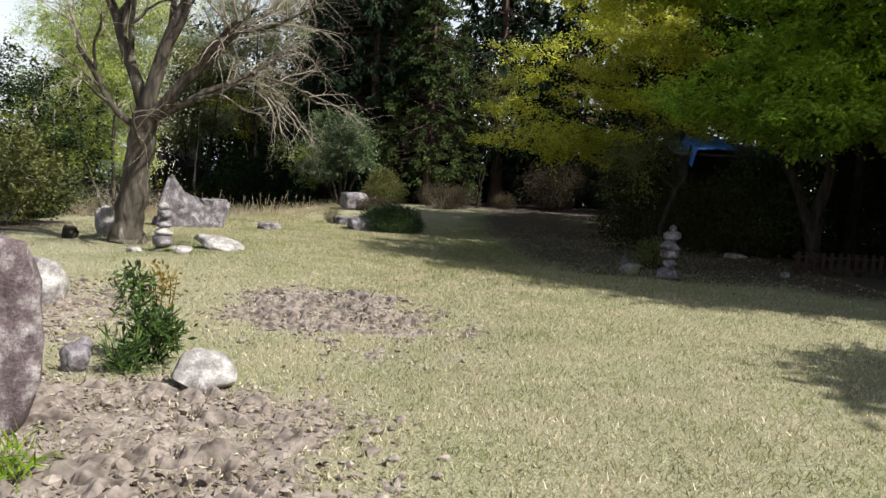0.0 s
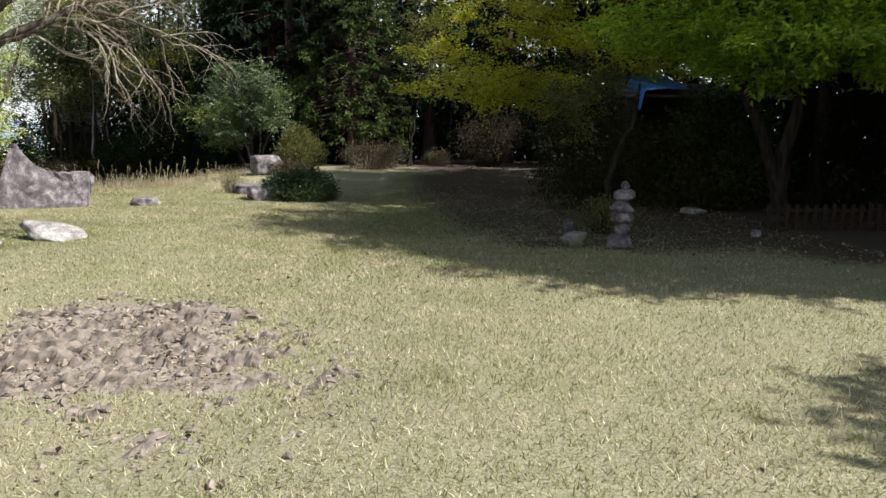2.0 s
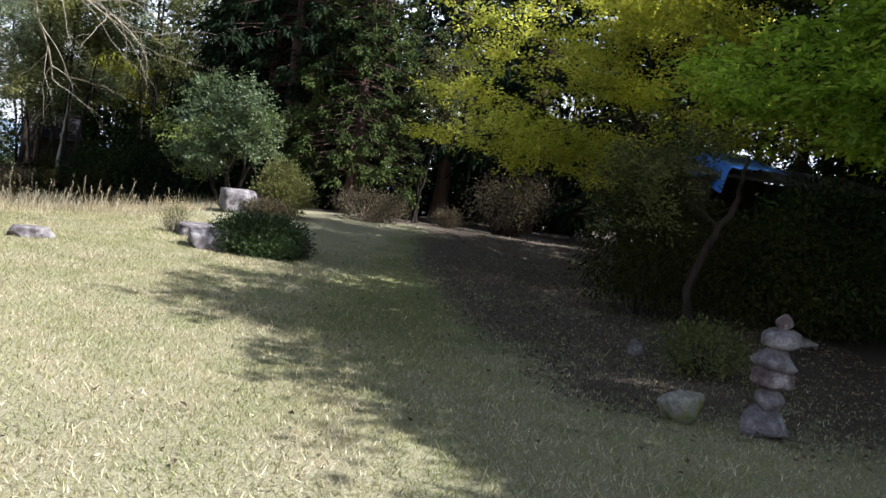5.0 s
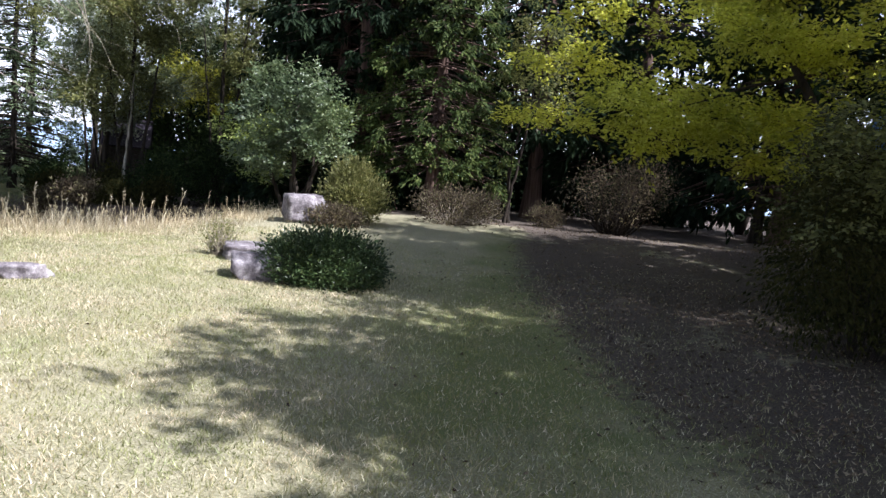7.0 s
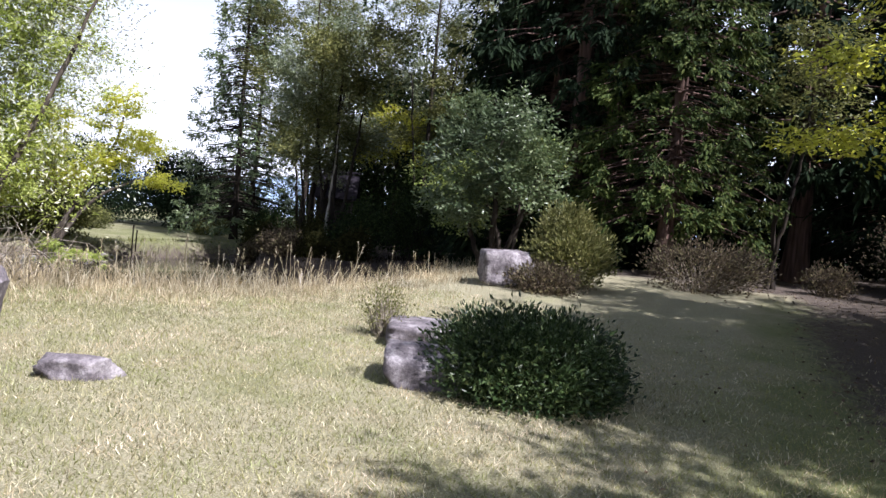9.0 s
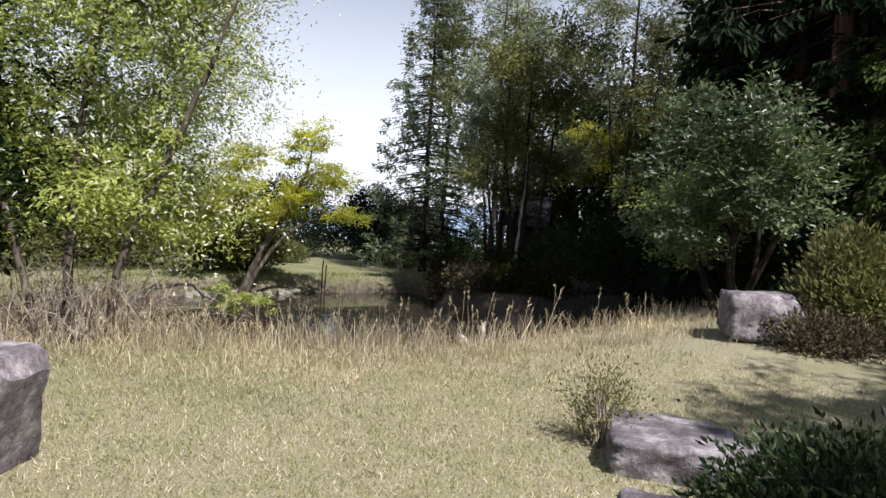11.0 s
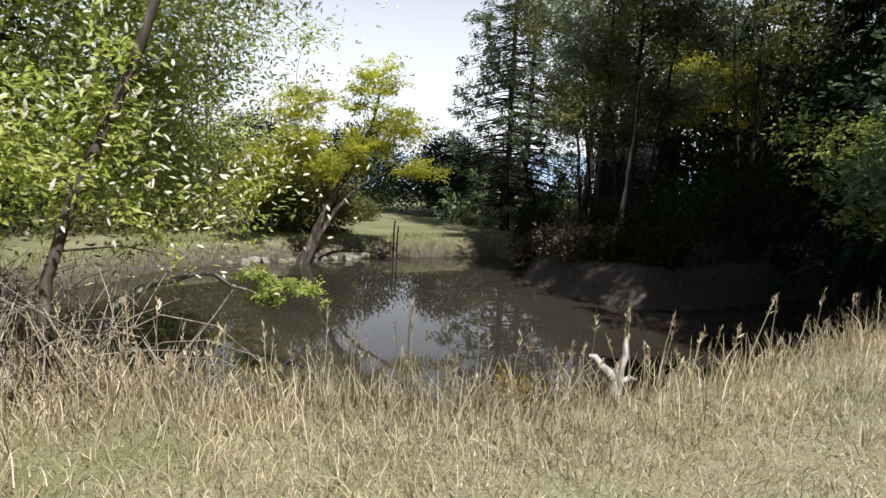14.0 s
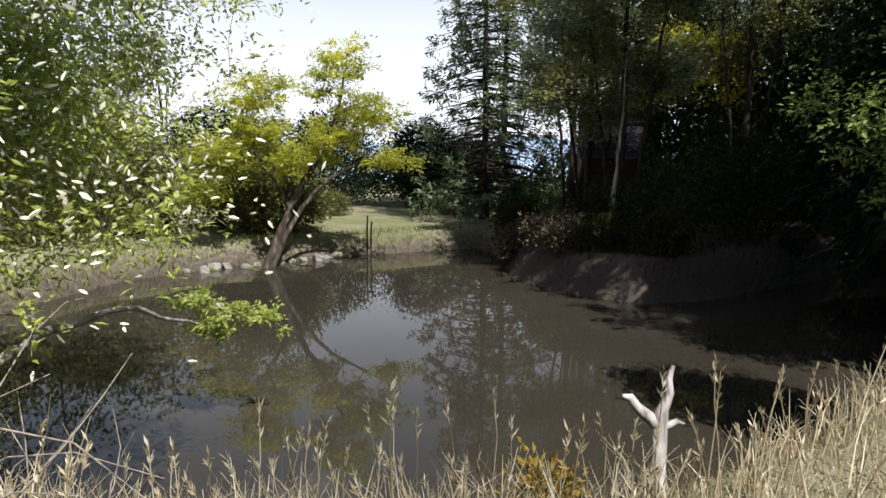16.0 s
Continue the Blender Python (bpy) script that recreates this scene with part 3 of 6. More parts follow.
def conifer(name, base, height, radius, trunk_r, low, label, leaf, bark, clumps=230, per=55, size=0.16, seed=1, droop=-0.7, lean=(0, 0),
            category="conifer", group="", gap=0.0, wid=0.38, spread=0.34):
    r = rng_of(seed)
    root = thing(name, base, label, category, group)
    tb, bw = Tubes(), Tubes()
    k = 12
    t = np.linspace(0, 1, k)
    pts = np.stack([lean[0] * t * height, lean[1] * t * height, t * height], -1)
    pts[1:-1, :2] += r.normal(0, 0.03, (k - 2, 2))
    rad = trunk_r * (1 - 0.9 * t)
    rad[0] *= 1.4
    tb.add(pts, rad, 10)
    h = low + (height - low) * r.random(clumps) ** 1.15
    f = (h - low) / (height - low)
    R = radius * np.clip(1.05 - f, 0.05, 1) ** 0.75 * (0.45 + 0.65 * r.random(clumps) ** 0.6)
    a = r.random(clumps) * 2 * np.pi
    cx, cy = lean[0] * h, lean[1] * h
    cp = np.stack([cx + R * np.cos(a), cy + R * np.sin(a), h - 0.12 * R], -1)
    for i in range(clumps):
        s = np.array([cx[i], cy[i], h[i] + 0.12 * R[i]])
        b = bend(s, cp[i], r, 4, 0.04, 0.05)
        bw.add(b, np.linspace(0.012 + 0.012 * R[i], 0.004, 4), 3)
    part("trunk", tb.mesh("trunk", bark), bark, root)
    part("branchwork", bw.mesh("branchwork", bark), bark, root)["kind"] = "stuff"
    per, size = int(per * 0.8), size * 1.1
    n = clumps * per
    kk = np.repeat(np.arange(clumps), per)
    reach = np.stack([np.cos(a), np.sin(a), np.full(clumps, droop)], -1)
    out = reach[kk] * np.array([1, 1, 0])
    p, w, _ = sprays(cp - 0.25 * unit(reach) * np.array([1, 1, 0]), per, r, spread * 1.15, (0.8, 0.8, 0.5), reach * 0.9, 6, 0.13)
    d = w * 0.9 + r.normal(size=(n, 3)) * 0.35
    d[:, 2] += droop
    tilt = (np.stack([np.cos(a) * 0.75, np.sin(a) * 0.75, np.full(clumps, 0.6)], -1) + r.normal(size=(clumps, 3)) * 0.35)[kk] + r.normal(size=(n, 3)) * 0.3
    part("crown", leaves("crown", p, d, size, size * wid, leaf, r, nrm=tilt), leaf, root)
    return root


def shrub(name, at, ells, label, leaf, bark, n=6000, size=0.05, seed=1, stems=24, up=0.3, shell=0.7, category="shrub", wid=0.42, group="", jit=0.05, stem_r=0.008):
    """A many-stemmed bush; ells relative to its foot."""
    r = rng_of(seed)
    root = thing(name, at, label, category, group)
    p, d = clump_points(ells, n, r, shell)
    p += r.normal(0, jit, p.shape)
    p[:, 2] = np.maximum(p[:, 2], 0.015)
    tb = Tubes()
    for i in range(stems):
        q = p[r.integers(0, n)]
        foot = np.array([q[0] * 0.25 + r.normal(0, 0.03), q[1] * 0.25 + r.normal(0, 0.03), -0.03])
        b = bend(foot, q, r, 5, 0.08, 0.04)
        tb.add(b, np.linspace(stem_r, 0.002, 5), 4)
    part("branchwork", tb.mesh("branchwork", bark), bark, root)
    dd = d * 0.8 + r.normal(size=d.shape) * 0.55
    dd[:, 2] += up
    part("foliage", leaves("foliage", p, dd, size, size * wid, leaf, r), leaf, root)
    return root


def rock_mesh(size, seed, cuts=7, sub=4, rough=0.12, boxy=0.0):
    """A boulder: a ball cut by random planes, then roughened."""
    r = rng_of(seed)
    bm = bmesh.new()
    bmesh.ops.create_icosphere(bm, subdivisions=sub, radius=1.0)
    planes = [(unit(r.normal(size=3)), r.uniform(0.50, 0.80) + 0.13 * boxy) for _ in range(cuts)]
    for v in bm.verts:
        c = np.array(v.co)
        c = c * (1 - boxy + boxy / max(abs(c)))
        c = c * (1.0 - 0.18 * boxy)
        for nrm, dd in planes:
            k = c @ nrm - dd
            if k > 0:
                c = c - nrm * k * 0.97
        q = Vector(c * 2.1) + Vector((seed * 3.1, seed * 1.7, 0.0))
        s = 1 + rough * noise.noise(q) + rough * 0.5 * abs(noise.noise(q * 1.7)) + rough * 0.45 * noise.noise(q * 3.1) + rough * 0.22 * noise.noise(q * 8.0)
        c = c * s
        v.co = (c[0] * size[0] / 2, c[1] * size[1] / 2, c[2] * size[2] / 2)
    for f in bm.faces:
        f.smooth = True
    return bm


def rock(name, at, size, mat, label, seed, rz=0.0, sink=0.25, cuts=7, category="rock", tilt=(0, 0), rough=0.12, group="", boxy=0.35):
    ob = lone(name, rock_mesh(size, seed, cuts, 4, rough, boxy), mat, label, category, group)
    ob.matrix_world = pose(at[0], at[1], at[2] + size[2] * (0.5 - sink), tilt[0], tilt[1], rz)
    return ob


def belt(name, line, height, depth, masses, n, size, mat, seed, label, low=0.0, trunks=0):
    """Dense far foliage along a line: many overlapping leafy masses of uneven height."""
    r = rng_of(seed)
    line = np.array(line, float)
    t = r.uniform(0, len(line) - 1, masses)
    x = np.interp(t, np.arange(len(line)), line[:, 0]) + r.normal(0, depth * 0.5, masses)
    y = np.interp(t, np.arange(len(line)), line[:, 1]) + r.normal(0, depth * 0.5, masses)
    zc = low + (height - low) * r.random(masses) ** 0.9
    z = ground_z(x, y) + zc
    w = r.uniform(0.8, 1.7, masses) * (1.15 - 0.45 * zc / height)
    ells = [((x[i], y[i], z[i]), (w[i], w[i], w[i] * 0.75)) for i in range(masses)]
    n, size = int(n * 0.75), size * 1.14
    p, d = clump_points(ells, n, r, 0.6)
    p += r.normal(0, 0.12, p.shape)
    dd = d * 0.7 + r.normal(size=d.shape) * 0.6
    dd[:, 2] -= 0.1
    ob = new(name, leaves(name, p, dd, size, size * 0.5, mat, r))
    tagged(ob, label, "wood", kind="stuff")
    if trunks:
        tb = Tubes()
        for _ in range(trunks):
            k = r.integers(0, masses)
            h = height * r.uniform(0.6, 0.95)
            b = np.array([x[k], y[k], gz(x[k], y[k]) - 0.1])
            tb.add(bend(b, b + np.array([r.normal(0, 0.3), r.normal(0, 0.3), h]), r, 6, 0.03), np.linspace(r.uniform(0.06, 0.14), 0.02, 6), 6)
        ob = new("far_trunks", tb.mesh("far_trunks", M_DARKBARK))
        tagged(ob, "dark slim trunks inside the far wood", "wood", kind="stuff")


# ---- the lawn: near things on the bare slope ----
def bare_tree():
    """Old leafless tree with a leaning forked trunk and long drooping twigs."""
    r = rng_of(21)
    base = (-4.45, 9.35, gz(-4.45, 9.35) - 0.05)
    root = thing("tree", base, "leafless old tree with grey lichened bark, forked low", "tree")
    tb, tw = Tubes(), Tubes()
    trunk = np.array([(0, 0, 0, 0.30), (0.03, 0, 0.35, 0.23), (0.12, 0.02, 1.1, 0.205), (0.24, 0.02, 1.75, 0.20), (0.32, 0.0, 2.15, 0.17)])
    t = np.linspace(0, 4, 22)
    pts = np.stack([np.interp(t, np.arange(5), trunk[:, i]) for i in range(4)], -1)
    pts[1:-1, :2] += r.normal(0, 0.012, (20, 2))
    tb.add(pts[:, :3], pts[:, 3] * (1 + 0.05 * np.sin(t * 5)), 14)

    def grow(p, d, ln, rad, level):
        k = 7
        path = [p]
        dd = d / np.linalg.norm(d)
        for i in range(k):
            dd = unit(dd + r.normal(0, 0.09 + 0.03 * level, 3) + np.array([0, 0, -0.02 * level * (1 + 0.25 * i) + 0.02]))
            path.append(path[-1] + dd * ln / k)
        path = np.array(path)
        end = rad * (0.55 if level < 3 else 0.25)
        radii = np.linspace(rad, end, k + 1)
        (tb if rad > 0.022 else tw).add(path, radii, 8 if level < 2 else (5 if level < 3 else 3))
        if level >= 4:
            return
        kids = (5, 6, 6, 2)[level]
        for j in range(kids):
            i = int(np.clip(round((0.3 + 0.75 * (j + 1) / kids) * k), 2, k))
            tan = unit(path[i] - path[i - 1])
            side = unit(np.cross(tan, r.normal(size=3)))
            nd = unit(tan * 0.75 + side * r.uniform(0.45, 0.85) + np.array([0.10, -0.05, 0.16 if level < 2 else -0.05]))
            grow(path[i], nd, ln * r.uniform(0.5, 0.8), radii[i] * r.uniform(0.5, 0.72), level + 1)

    top = pts[-1, :3]
    for d, ln, rad in (((-0.42, 0.1, 1.0), 2.4, 0.11), ((0.08, 0.1, 1.0), 2.6, 0.135), ((0.75, -0.1, 0.75), 2.0, 0.105), ((1.0, 0.15, 0.42), 1.75, 0.07)):
        grow(top + np.array([0, 0, -0.18]), np.array(d), ln, rad, 0)
    grow(pts[16, :3], np.array((-0.8, -0.2, 0.65)), 1.6, 0.06, 1)
    grow(pts[13, :3], np.array((0.2, -0.5, 0.75)), 1.0, 0.035, 2)
    part("trunk", tb.mesh("trunk", M_BARK), M_BARK, root)
    part("fine_branchwork", tw.mesh("fine_branchwork", M_TWIG), M_TWIG, root, "fine pale bare twigs")


bare_tree()


def standing_slab():
    """Upright slab with a pointed spire at one end."""
    bm = bmesh.new()
    prof = [(-0.82, 0.0), (-0.78, 0.42), (-0.66, 0.78), (-0.55, 1.02), (-0.50, 1.05), (-0.43, 0.95), (-0.34, 0.82), (-0.24, 0.70), (-0.05, 0.61), (0.35, 0.585), (0.68, 0.60), (0.76, 0.52), (0.70, 0.3), (0.60, 0.0)]
    front = [bm.verts.new((x, -0.20 + 0.06 * z, z)) for x, z in prof]
    back = [bm.verts.new((x * 0.97, 0.20 - 0.05 * z, z * 0.97)) for x, z in prof]
    n = len(prof)
    bm.faces.new(front)
    bm.faces.new(back[::-1])
    for i in range(n):
        j = (i + 1) % n
        bm.faces.new((front[j], front[i], back[i], back[j]))
    bmesh.ops.triangulate(bm, faces=bm.faces[:])
    bmesh.ops.subdivide_edges(bm, edges=bm.edges[:], cuts=3, use_grid_fill=True)
    for v in bm.verts:
        q = v.co * 3.3
        k = 0.035 * noise.noise(q) + 0.018 * noise.noise(q * 3.2)
        v.co += Vector((noise.noise(q + Vector((9, 0, 0))) * 0.02, k * 1.5, k))
    bmesh.ops.recalc_face_normals(bm, faces=bm.faces[:])
    ob = lone("standing_stone", bm, M_STONE, "upright grey lilac rock slab with a pointed spire", "rock")
    ob.matrix_world = pose(-4.94, 12.92, gz(-4.94, 12.92) - 0.06, 0, 0, 30) @ Matrix.Diagonal((0.92, 1, 1.12, 1))


standing_slab()


def stone_stack(at, rz, sizes, mats, label, base_size, base_mat, seed, lean=0.0):
    """Small pagoda of rounded stones piled on a rough block."""
    root = thing("stone_pagoda", at, label, "stone pagoda", "stone pagodas on the lawn", rz=rz)
    part("base_stone", rock_mesh(base_size, seed, 8, 3, 0.2), base_mat, root).location = (0, 0, base_size[2] * 0.42)
    z = base_size[2] * 0.84
    r = rng_of(seed)
    for i, (w, h, kind) in enumerate(sizes):
        bm = bmesh.new()
        seg, rings = 18, 9
        prev = None
        for k in range(rings + 1):
            t = k / rings
            if kind == "ball":
                rad, zz = math.sin(math.pi * (0.06 + 0.88 * t)), t
            elif kind == "roof":
                rad, zz = (0.82 + 0.9 * t) if t < 0.2 else max(0.3, 1.02 - 0.9 * (t - 0.2)), t
            else:
                rad, zz = min(1.0, 0.62 + 1.6 * t, 0.62 + 1.6 * (1 - t)), t
            ring = []
            for a in range(seg):
                ang = 2 * math.pi * a / seg
                q = Vector((math.cos(ang) * 2, math.sin(ang) * 2, t * 2 + i * 5 + seed))
                s = 1 + 0.10 * noise.noise(q) + 0.05 * noise.noise(q * 3)
                ring.append(bm.verts.new((math.cos(ang) * rad * w / 2 * s, math.sin(ang) * rad * w / 2 * s, zz * h)))
            if prev:
                for a in range(seg):
                    bm.faces.new((prev[a], prev[(a + 1) % seg], ring[(a + 1) % seg], ring[a])).smooth = True
            else:
                bm.faces.new(ring[::-1])
            prev = ring
        bm.faces.new(prev)
        ob = part("stone", bm, mats[i % len(mats)], root)
        ob.location = (r.normal(0, 0.010) + lean * z, r.normal(0, 0.010), z - 0.012)
        ob.rotation_euler = (r.normal(0, 0.05), r.normal(0, 0.05), r.uniform(0, 6))
        z += h - 0.016
    return root


stone_stack((-3.42, 8.50, gz(-3.42, 8.5) - 0.05), 20,
            [(0.28, 0.20, "drum"), (0.27, 0.13, "roof"), (0.24, 0.14, "roof"), (0.19, 0.12, "drum"), (0.17, 0.13, "ball")],
            [M_STONE, M_PALESTONE, M_STONE], "small pagoda of five weathered round stones in the sun", (0.50, 0.42, 0.15), M_MOSSSTONE, 4)
stone_stack((4.01, 9.20, gz(4.01, 9.2) - 0.05), 35,
            [(0.19, 0.17, "ball"), (0.27, 0.15, "drum"), (0.29, 0.155, "roof"), (0.25, 0.13, "drum"), (0.11, 0.12, "ball")],
            [M_STONE, M_PURPLESTONE, M_STONE], "small pagoda of piled grey stones in deep shade", (0.37, 0.32, 0.27), M_STONE, 9, 0.03)

rock("rock", (3.48, 9.30, gz(3.48, 9.3)), (0.36, 0.30, 0.26), M_MOSSSTONE, "small mossy rock beside a stone pagoda", 12, 30, 0.15)
rock("rock", (3.89, 11.86, gz(3.89, 11.86)), (0.17, 0.14, 0.21), M_STONE, "small upright grey stone in the leaf litter", 13, 15, 0.12)
# Pale colour here stands for a sunlit spot amid the maple shade.
rock("rock", (6.46, 13.45, gz(6.46, 13.45)), (0.50, 0.28, 0.16), M_PALESTONE, "flat stone coloured pale as a sunlit spot under the maples", 14, 10, 0.15)
rock("rock", (6.2, 10.4, gz(6.2, 10.4)), (0.16, 0.14, 0.13), M_STONE, "small grey stone near a paling fence", 15, 40, 0.2)
rock("rock", (-2.95, 9.45, gz(-2.95, 9.45)), (1.0, 0.62, 0.30), M_PALESTONE, "flat pale sunlit rock beside a stone pagoda", 31, -35, 0.30, tilt=(4, 12))
rock("rock", (-3.05, 8.35, gz(-3.05, 8.35)), (0.28, 0.24, 0.16), M_PALESTONE, "small pale stone at the foot of a pagoda", 33, 15, 0.25)
rock("rock", (-3.75, 8.30, gz(-3.75, 8.3)), (0.24, 0.2, 0.10), M_PALESTONE, "small pale stone at the foot of a pagoda", 34, 60, 0.25)
rock("rock", (-1.0, 1.6, gz(-1.0, 1.6)), (0.84, 0.66, 1.12), M_PURPLESTONE, "tall purple-brown boulder speckled with pale lichen", 41, 20, 0.12, 5, rough=0.10)
rock("rock", (-2.62, 4.55, gz(-2.62, 4.55)), (0.5, 0.45, 0.52), M_PALESTONE, "pale cracked rock on the bare slope", 42, 10, 0.2)
rock("rock", (-0.40, 2.90, gz(-0.4, 2.9)), (0.46, 0.40, 0.33), M_PALESTONE, "angular pale rock half sunk in dry grass", 43, 25, 0.3, 14, tilt=(8, 14), boxy=0.2, rough=0.07)
rock("rock", (-1.22, 2.95, gz(-1.22, 2.95)), (0.20, 0.16, 0.26), M_STONE, "small dark stump-like stone under a shrub", 44, 0, 0.15)
rock("rock", (-5.25, 10.1, gz(-5.25, 10.1)), (0.34, 0.30, 0.66), M_PALESTONE, "upright pale rock behind the old tree", 45, 40, 0.15)
rock("rock", (-5.5, 9.5, gz(-5.5, 9.5)), (0.26, 0.26, 0.24), M_DARKBARK, "short cut stump beside the old tree", 46, 0, 0.1, 4, category="stump")
rock("rock", (-3.38, 13.22, gz(-3.38, 13.22)), (0.62, 0.34, 0.24), M_STONE, "low grey rock in the dry lawn", 47, 38, 0.36, 6)
rock("rock", (-1.72, 14.72, gz(-1.72, 14.72)), (0.66, 0.56, 0.44), M_STONE, "squarish grey step rock beside a clipped bush", 48, 25, 0.28, 4, boxy=0.95, rough=0.07)
rock("rock", (-2.2, 15.9, gz(-2.2, 15.9)), (1.0, 0.85, 0.30), M_STONE, "flat grey step rock in the lawn", 49, 30, 0.25, 4, boxy=0.95, rough=0.07)
rock("rock", (-2.95, 20.2, gz(-2.95, 20.2)), (1.05, 0.8, 0.62), M_STONE, "big squarish flat-topped rock near the pond", 50, 30, 0.10, 4, boxy=0.85, rough=0.08)
rock("rock", (-5.62, 17.5, gz(-5.62, 17.5)), (0.2, 0.15, 0.11), M_PALESTONE, "small pale stone among dry reeds", 51, 30, 0.2)
rock("rock", (-5.75, 12.9, gz(-5.75, 12.9)), (0.3, 0.2, 0.22), M_STONE, "small stone at the foot of a standing slab", 52, 0, 0.2)


# ---- shrubs of the lawn ----
shrub("shrub", (-0.98, 3.32, gz(-0.98, 3.32)), [((0.06, 0, 0.20), (0.15, 0.13, 0.13)), ((-0.10, 0.05, 0.52), (0.10, 0.09, 0.09)), ((-0.06, 0.03, 0.36), (0.07, 0.07, 0.09)), ((0.16, -0.03, 0.22), (0.09, 0.10, 0.09))],
      "leafy dark green shrub sprouting by a pale rock", M_SHRUB, M_DARKBARK, 900, 0.07, 61, 20, 0.25, 0.45, wid=0.34)
shrub("shrub", (-0.95, 3.05, gz(-0.95, 3.05)), [((0, 0, 0.09), (0.10, 0.10, 0.09))], "tuft of green strap leaves in bare soil", M_SHRUB, M_DARKBARK, 260, 0.12, 62, 6, 0.5, 0.2, "fern", 0.12)
shrub("shrub", (-0.42, 1.28, gz(-0.42, 1.28)), [((0, 0, 0.05), (0.06, 0.06, 0.05))], "small tuft of green strap leaves", M_MAPLE, M_DARKBARK, 120, 0.09, 63, 4, 0.6, 0.2, "fern", 0.14)
shrub("shrub", (-1.42, 4.45, gz(-1.42, 4.45)), [((0, 0, 0.30), (0.12, 0.10, 0.14))], "thin sapling with yellow and orange leaves", M_ORANGE, M_DARKBARK, 150, 0.06, 64, 8, 0.2, 0.3, "sapling")
shrub("shrub", (-1.08, 15.08, gz(-1.08, 15.08) - 0.02), [((-0.12, 0, 0.25), (0.62, 0.68, 0.36)), ((0.2, 0.05, 0.26), (0.55, 0.6, 0.36)), ((0.03, 0.03, 0.15), (0.76, 0.74, 0.24))],
      "low rounded bush of dense dark green leaves", M_BOXBUSH, M_DARKBARK, 24000, 0.05, 65, 60, 0.35, 0.80, jit=0.038)
shrub("shrub", (-2.68, 15.84, gz(-2.68, 15.84)), [((0, 0, 0.25), (0.26, 0.26, 0.26))], "small open shrub with sparse pale olive leaves", M_YBUSH, M_TWIG, 1500, 0.028, 66, 70, 0.7, 0.35)
shrub("shrub", (-2.25, 20.7, gz(-2.25, 20.7)), [((0.1, 0, 0.5), (0.72, 0.7, 0.52)), ((0.0, 0, 0.9), (0.42, 0.45, 0.38))], "pale olive rounded shrub in half sun", M_YBUSH, M_DARKBARK, 9000, 0.085, 67, 50, 0.7, 0.6, wid=0.35)
shrub("shrub", (-2.3, 19.9, gz(-2.3, 19.9)), [((0, 0, 0.15), (0.6, 0.4, 0.28))], "low dark shrub in front of the flat rock", M_BROWNBUSH, M_DARKBARK, 3000, 0.06, 68, 40, 0.5, 0.5)
shrub("shrub", (-0.35, 22.2, gz(-0.35, 22.2)), [((0, 0, 0.38), (1.0, 0.8, 0.48)), ((0.6, 0.3, 0.4), (0.6, 0.5, 0.42))], "reddish brown twiggy shrub at the wood's edge", M_BROWNBUSH, M_TWIG, 6000, 0.06, 69, 120, 0.6, 0.5)
shrub("shrub", (3.35, 24.0, gz(3.35, 24.0)), [((0, 0, 0.9), (1.3, 1.0, 0.95)), ((0.6, 0, 1.2), (0.9, 0.8, 0.8))], "tall bush of arching dark brown twigs", M_BROWNBUSH, M_DARKBARK, 5500, 0.06, 70, 160, 0.4, 0.35, stem_r=0.014)
shrub("shrub", (1.75, 24.2, gz(1.75, 24.2)), [((0, 0, 0.25), (0.5, 0.4, 0.32))], "low brown shrub beside the path", M_BROWNBUSH, M_DARKBARK, 2000, 0.06, 71, 30, 0.5, 0.5)
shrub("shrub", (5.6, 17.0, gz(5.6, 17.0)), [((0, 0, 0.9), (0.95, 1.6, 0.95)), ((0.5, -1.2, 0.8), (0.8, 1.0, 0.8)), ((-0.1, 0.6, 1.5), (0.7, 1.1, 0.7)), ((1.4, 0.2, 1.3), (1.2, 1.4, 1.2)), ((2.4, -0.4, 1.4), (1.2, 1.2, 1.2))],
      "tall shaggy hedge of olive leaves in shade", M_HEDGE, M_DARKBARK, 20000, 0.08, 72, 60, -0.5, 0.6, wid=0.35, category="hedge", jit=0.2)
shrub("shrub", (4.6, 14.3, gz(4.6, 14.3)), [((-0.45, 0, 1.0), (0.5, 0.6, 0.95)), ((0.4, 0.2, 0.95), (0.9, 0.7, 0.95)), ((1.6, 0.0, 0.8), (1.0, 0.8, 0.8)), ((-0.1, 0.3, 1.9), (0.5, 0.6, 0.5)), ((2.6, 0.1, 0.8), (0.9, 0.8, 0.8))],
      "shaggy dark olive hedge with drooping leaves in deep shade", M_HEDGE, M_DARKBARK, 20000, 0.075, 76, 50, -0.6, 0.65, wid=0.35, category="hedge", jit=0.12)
shrub("shrub", (4.25, 10.95, gz(4.25, 10.95)), [((0, 0, 0.24), (0.48, 0.38, 0.28))], "low sparse shrub behind a stone pagoda", M_OLIVE, M_DARKBARK, 2200, 0.05, 73, 40, 0.5, 0.5)
# White leaves stand for sun falling on a bush in the shade.
shrub("shrub", (7.86, 15.47, gz(7.86, 15.47)), [((0, 0, 0.9), (0.28, 0.28, 0.36)), ((-0.1, 0, 0.5), (0.2, 0.2, 0.3))], "shrub coloured white as if sunlit, deep in the shade", M_BLOSSOM, M_DARKBARK, 500, 0.06, 75, 14, 0.3, 0.4)
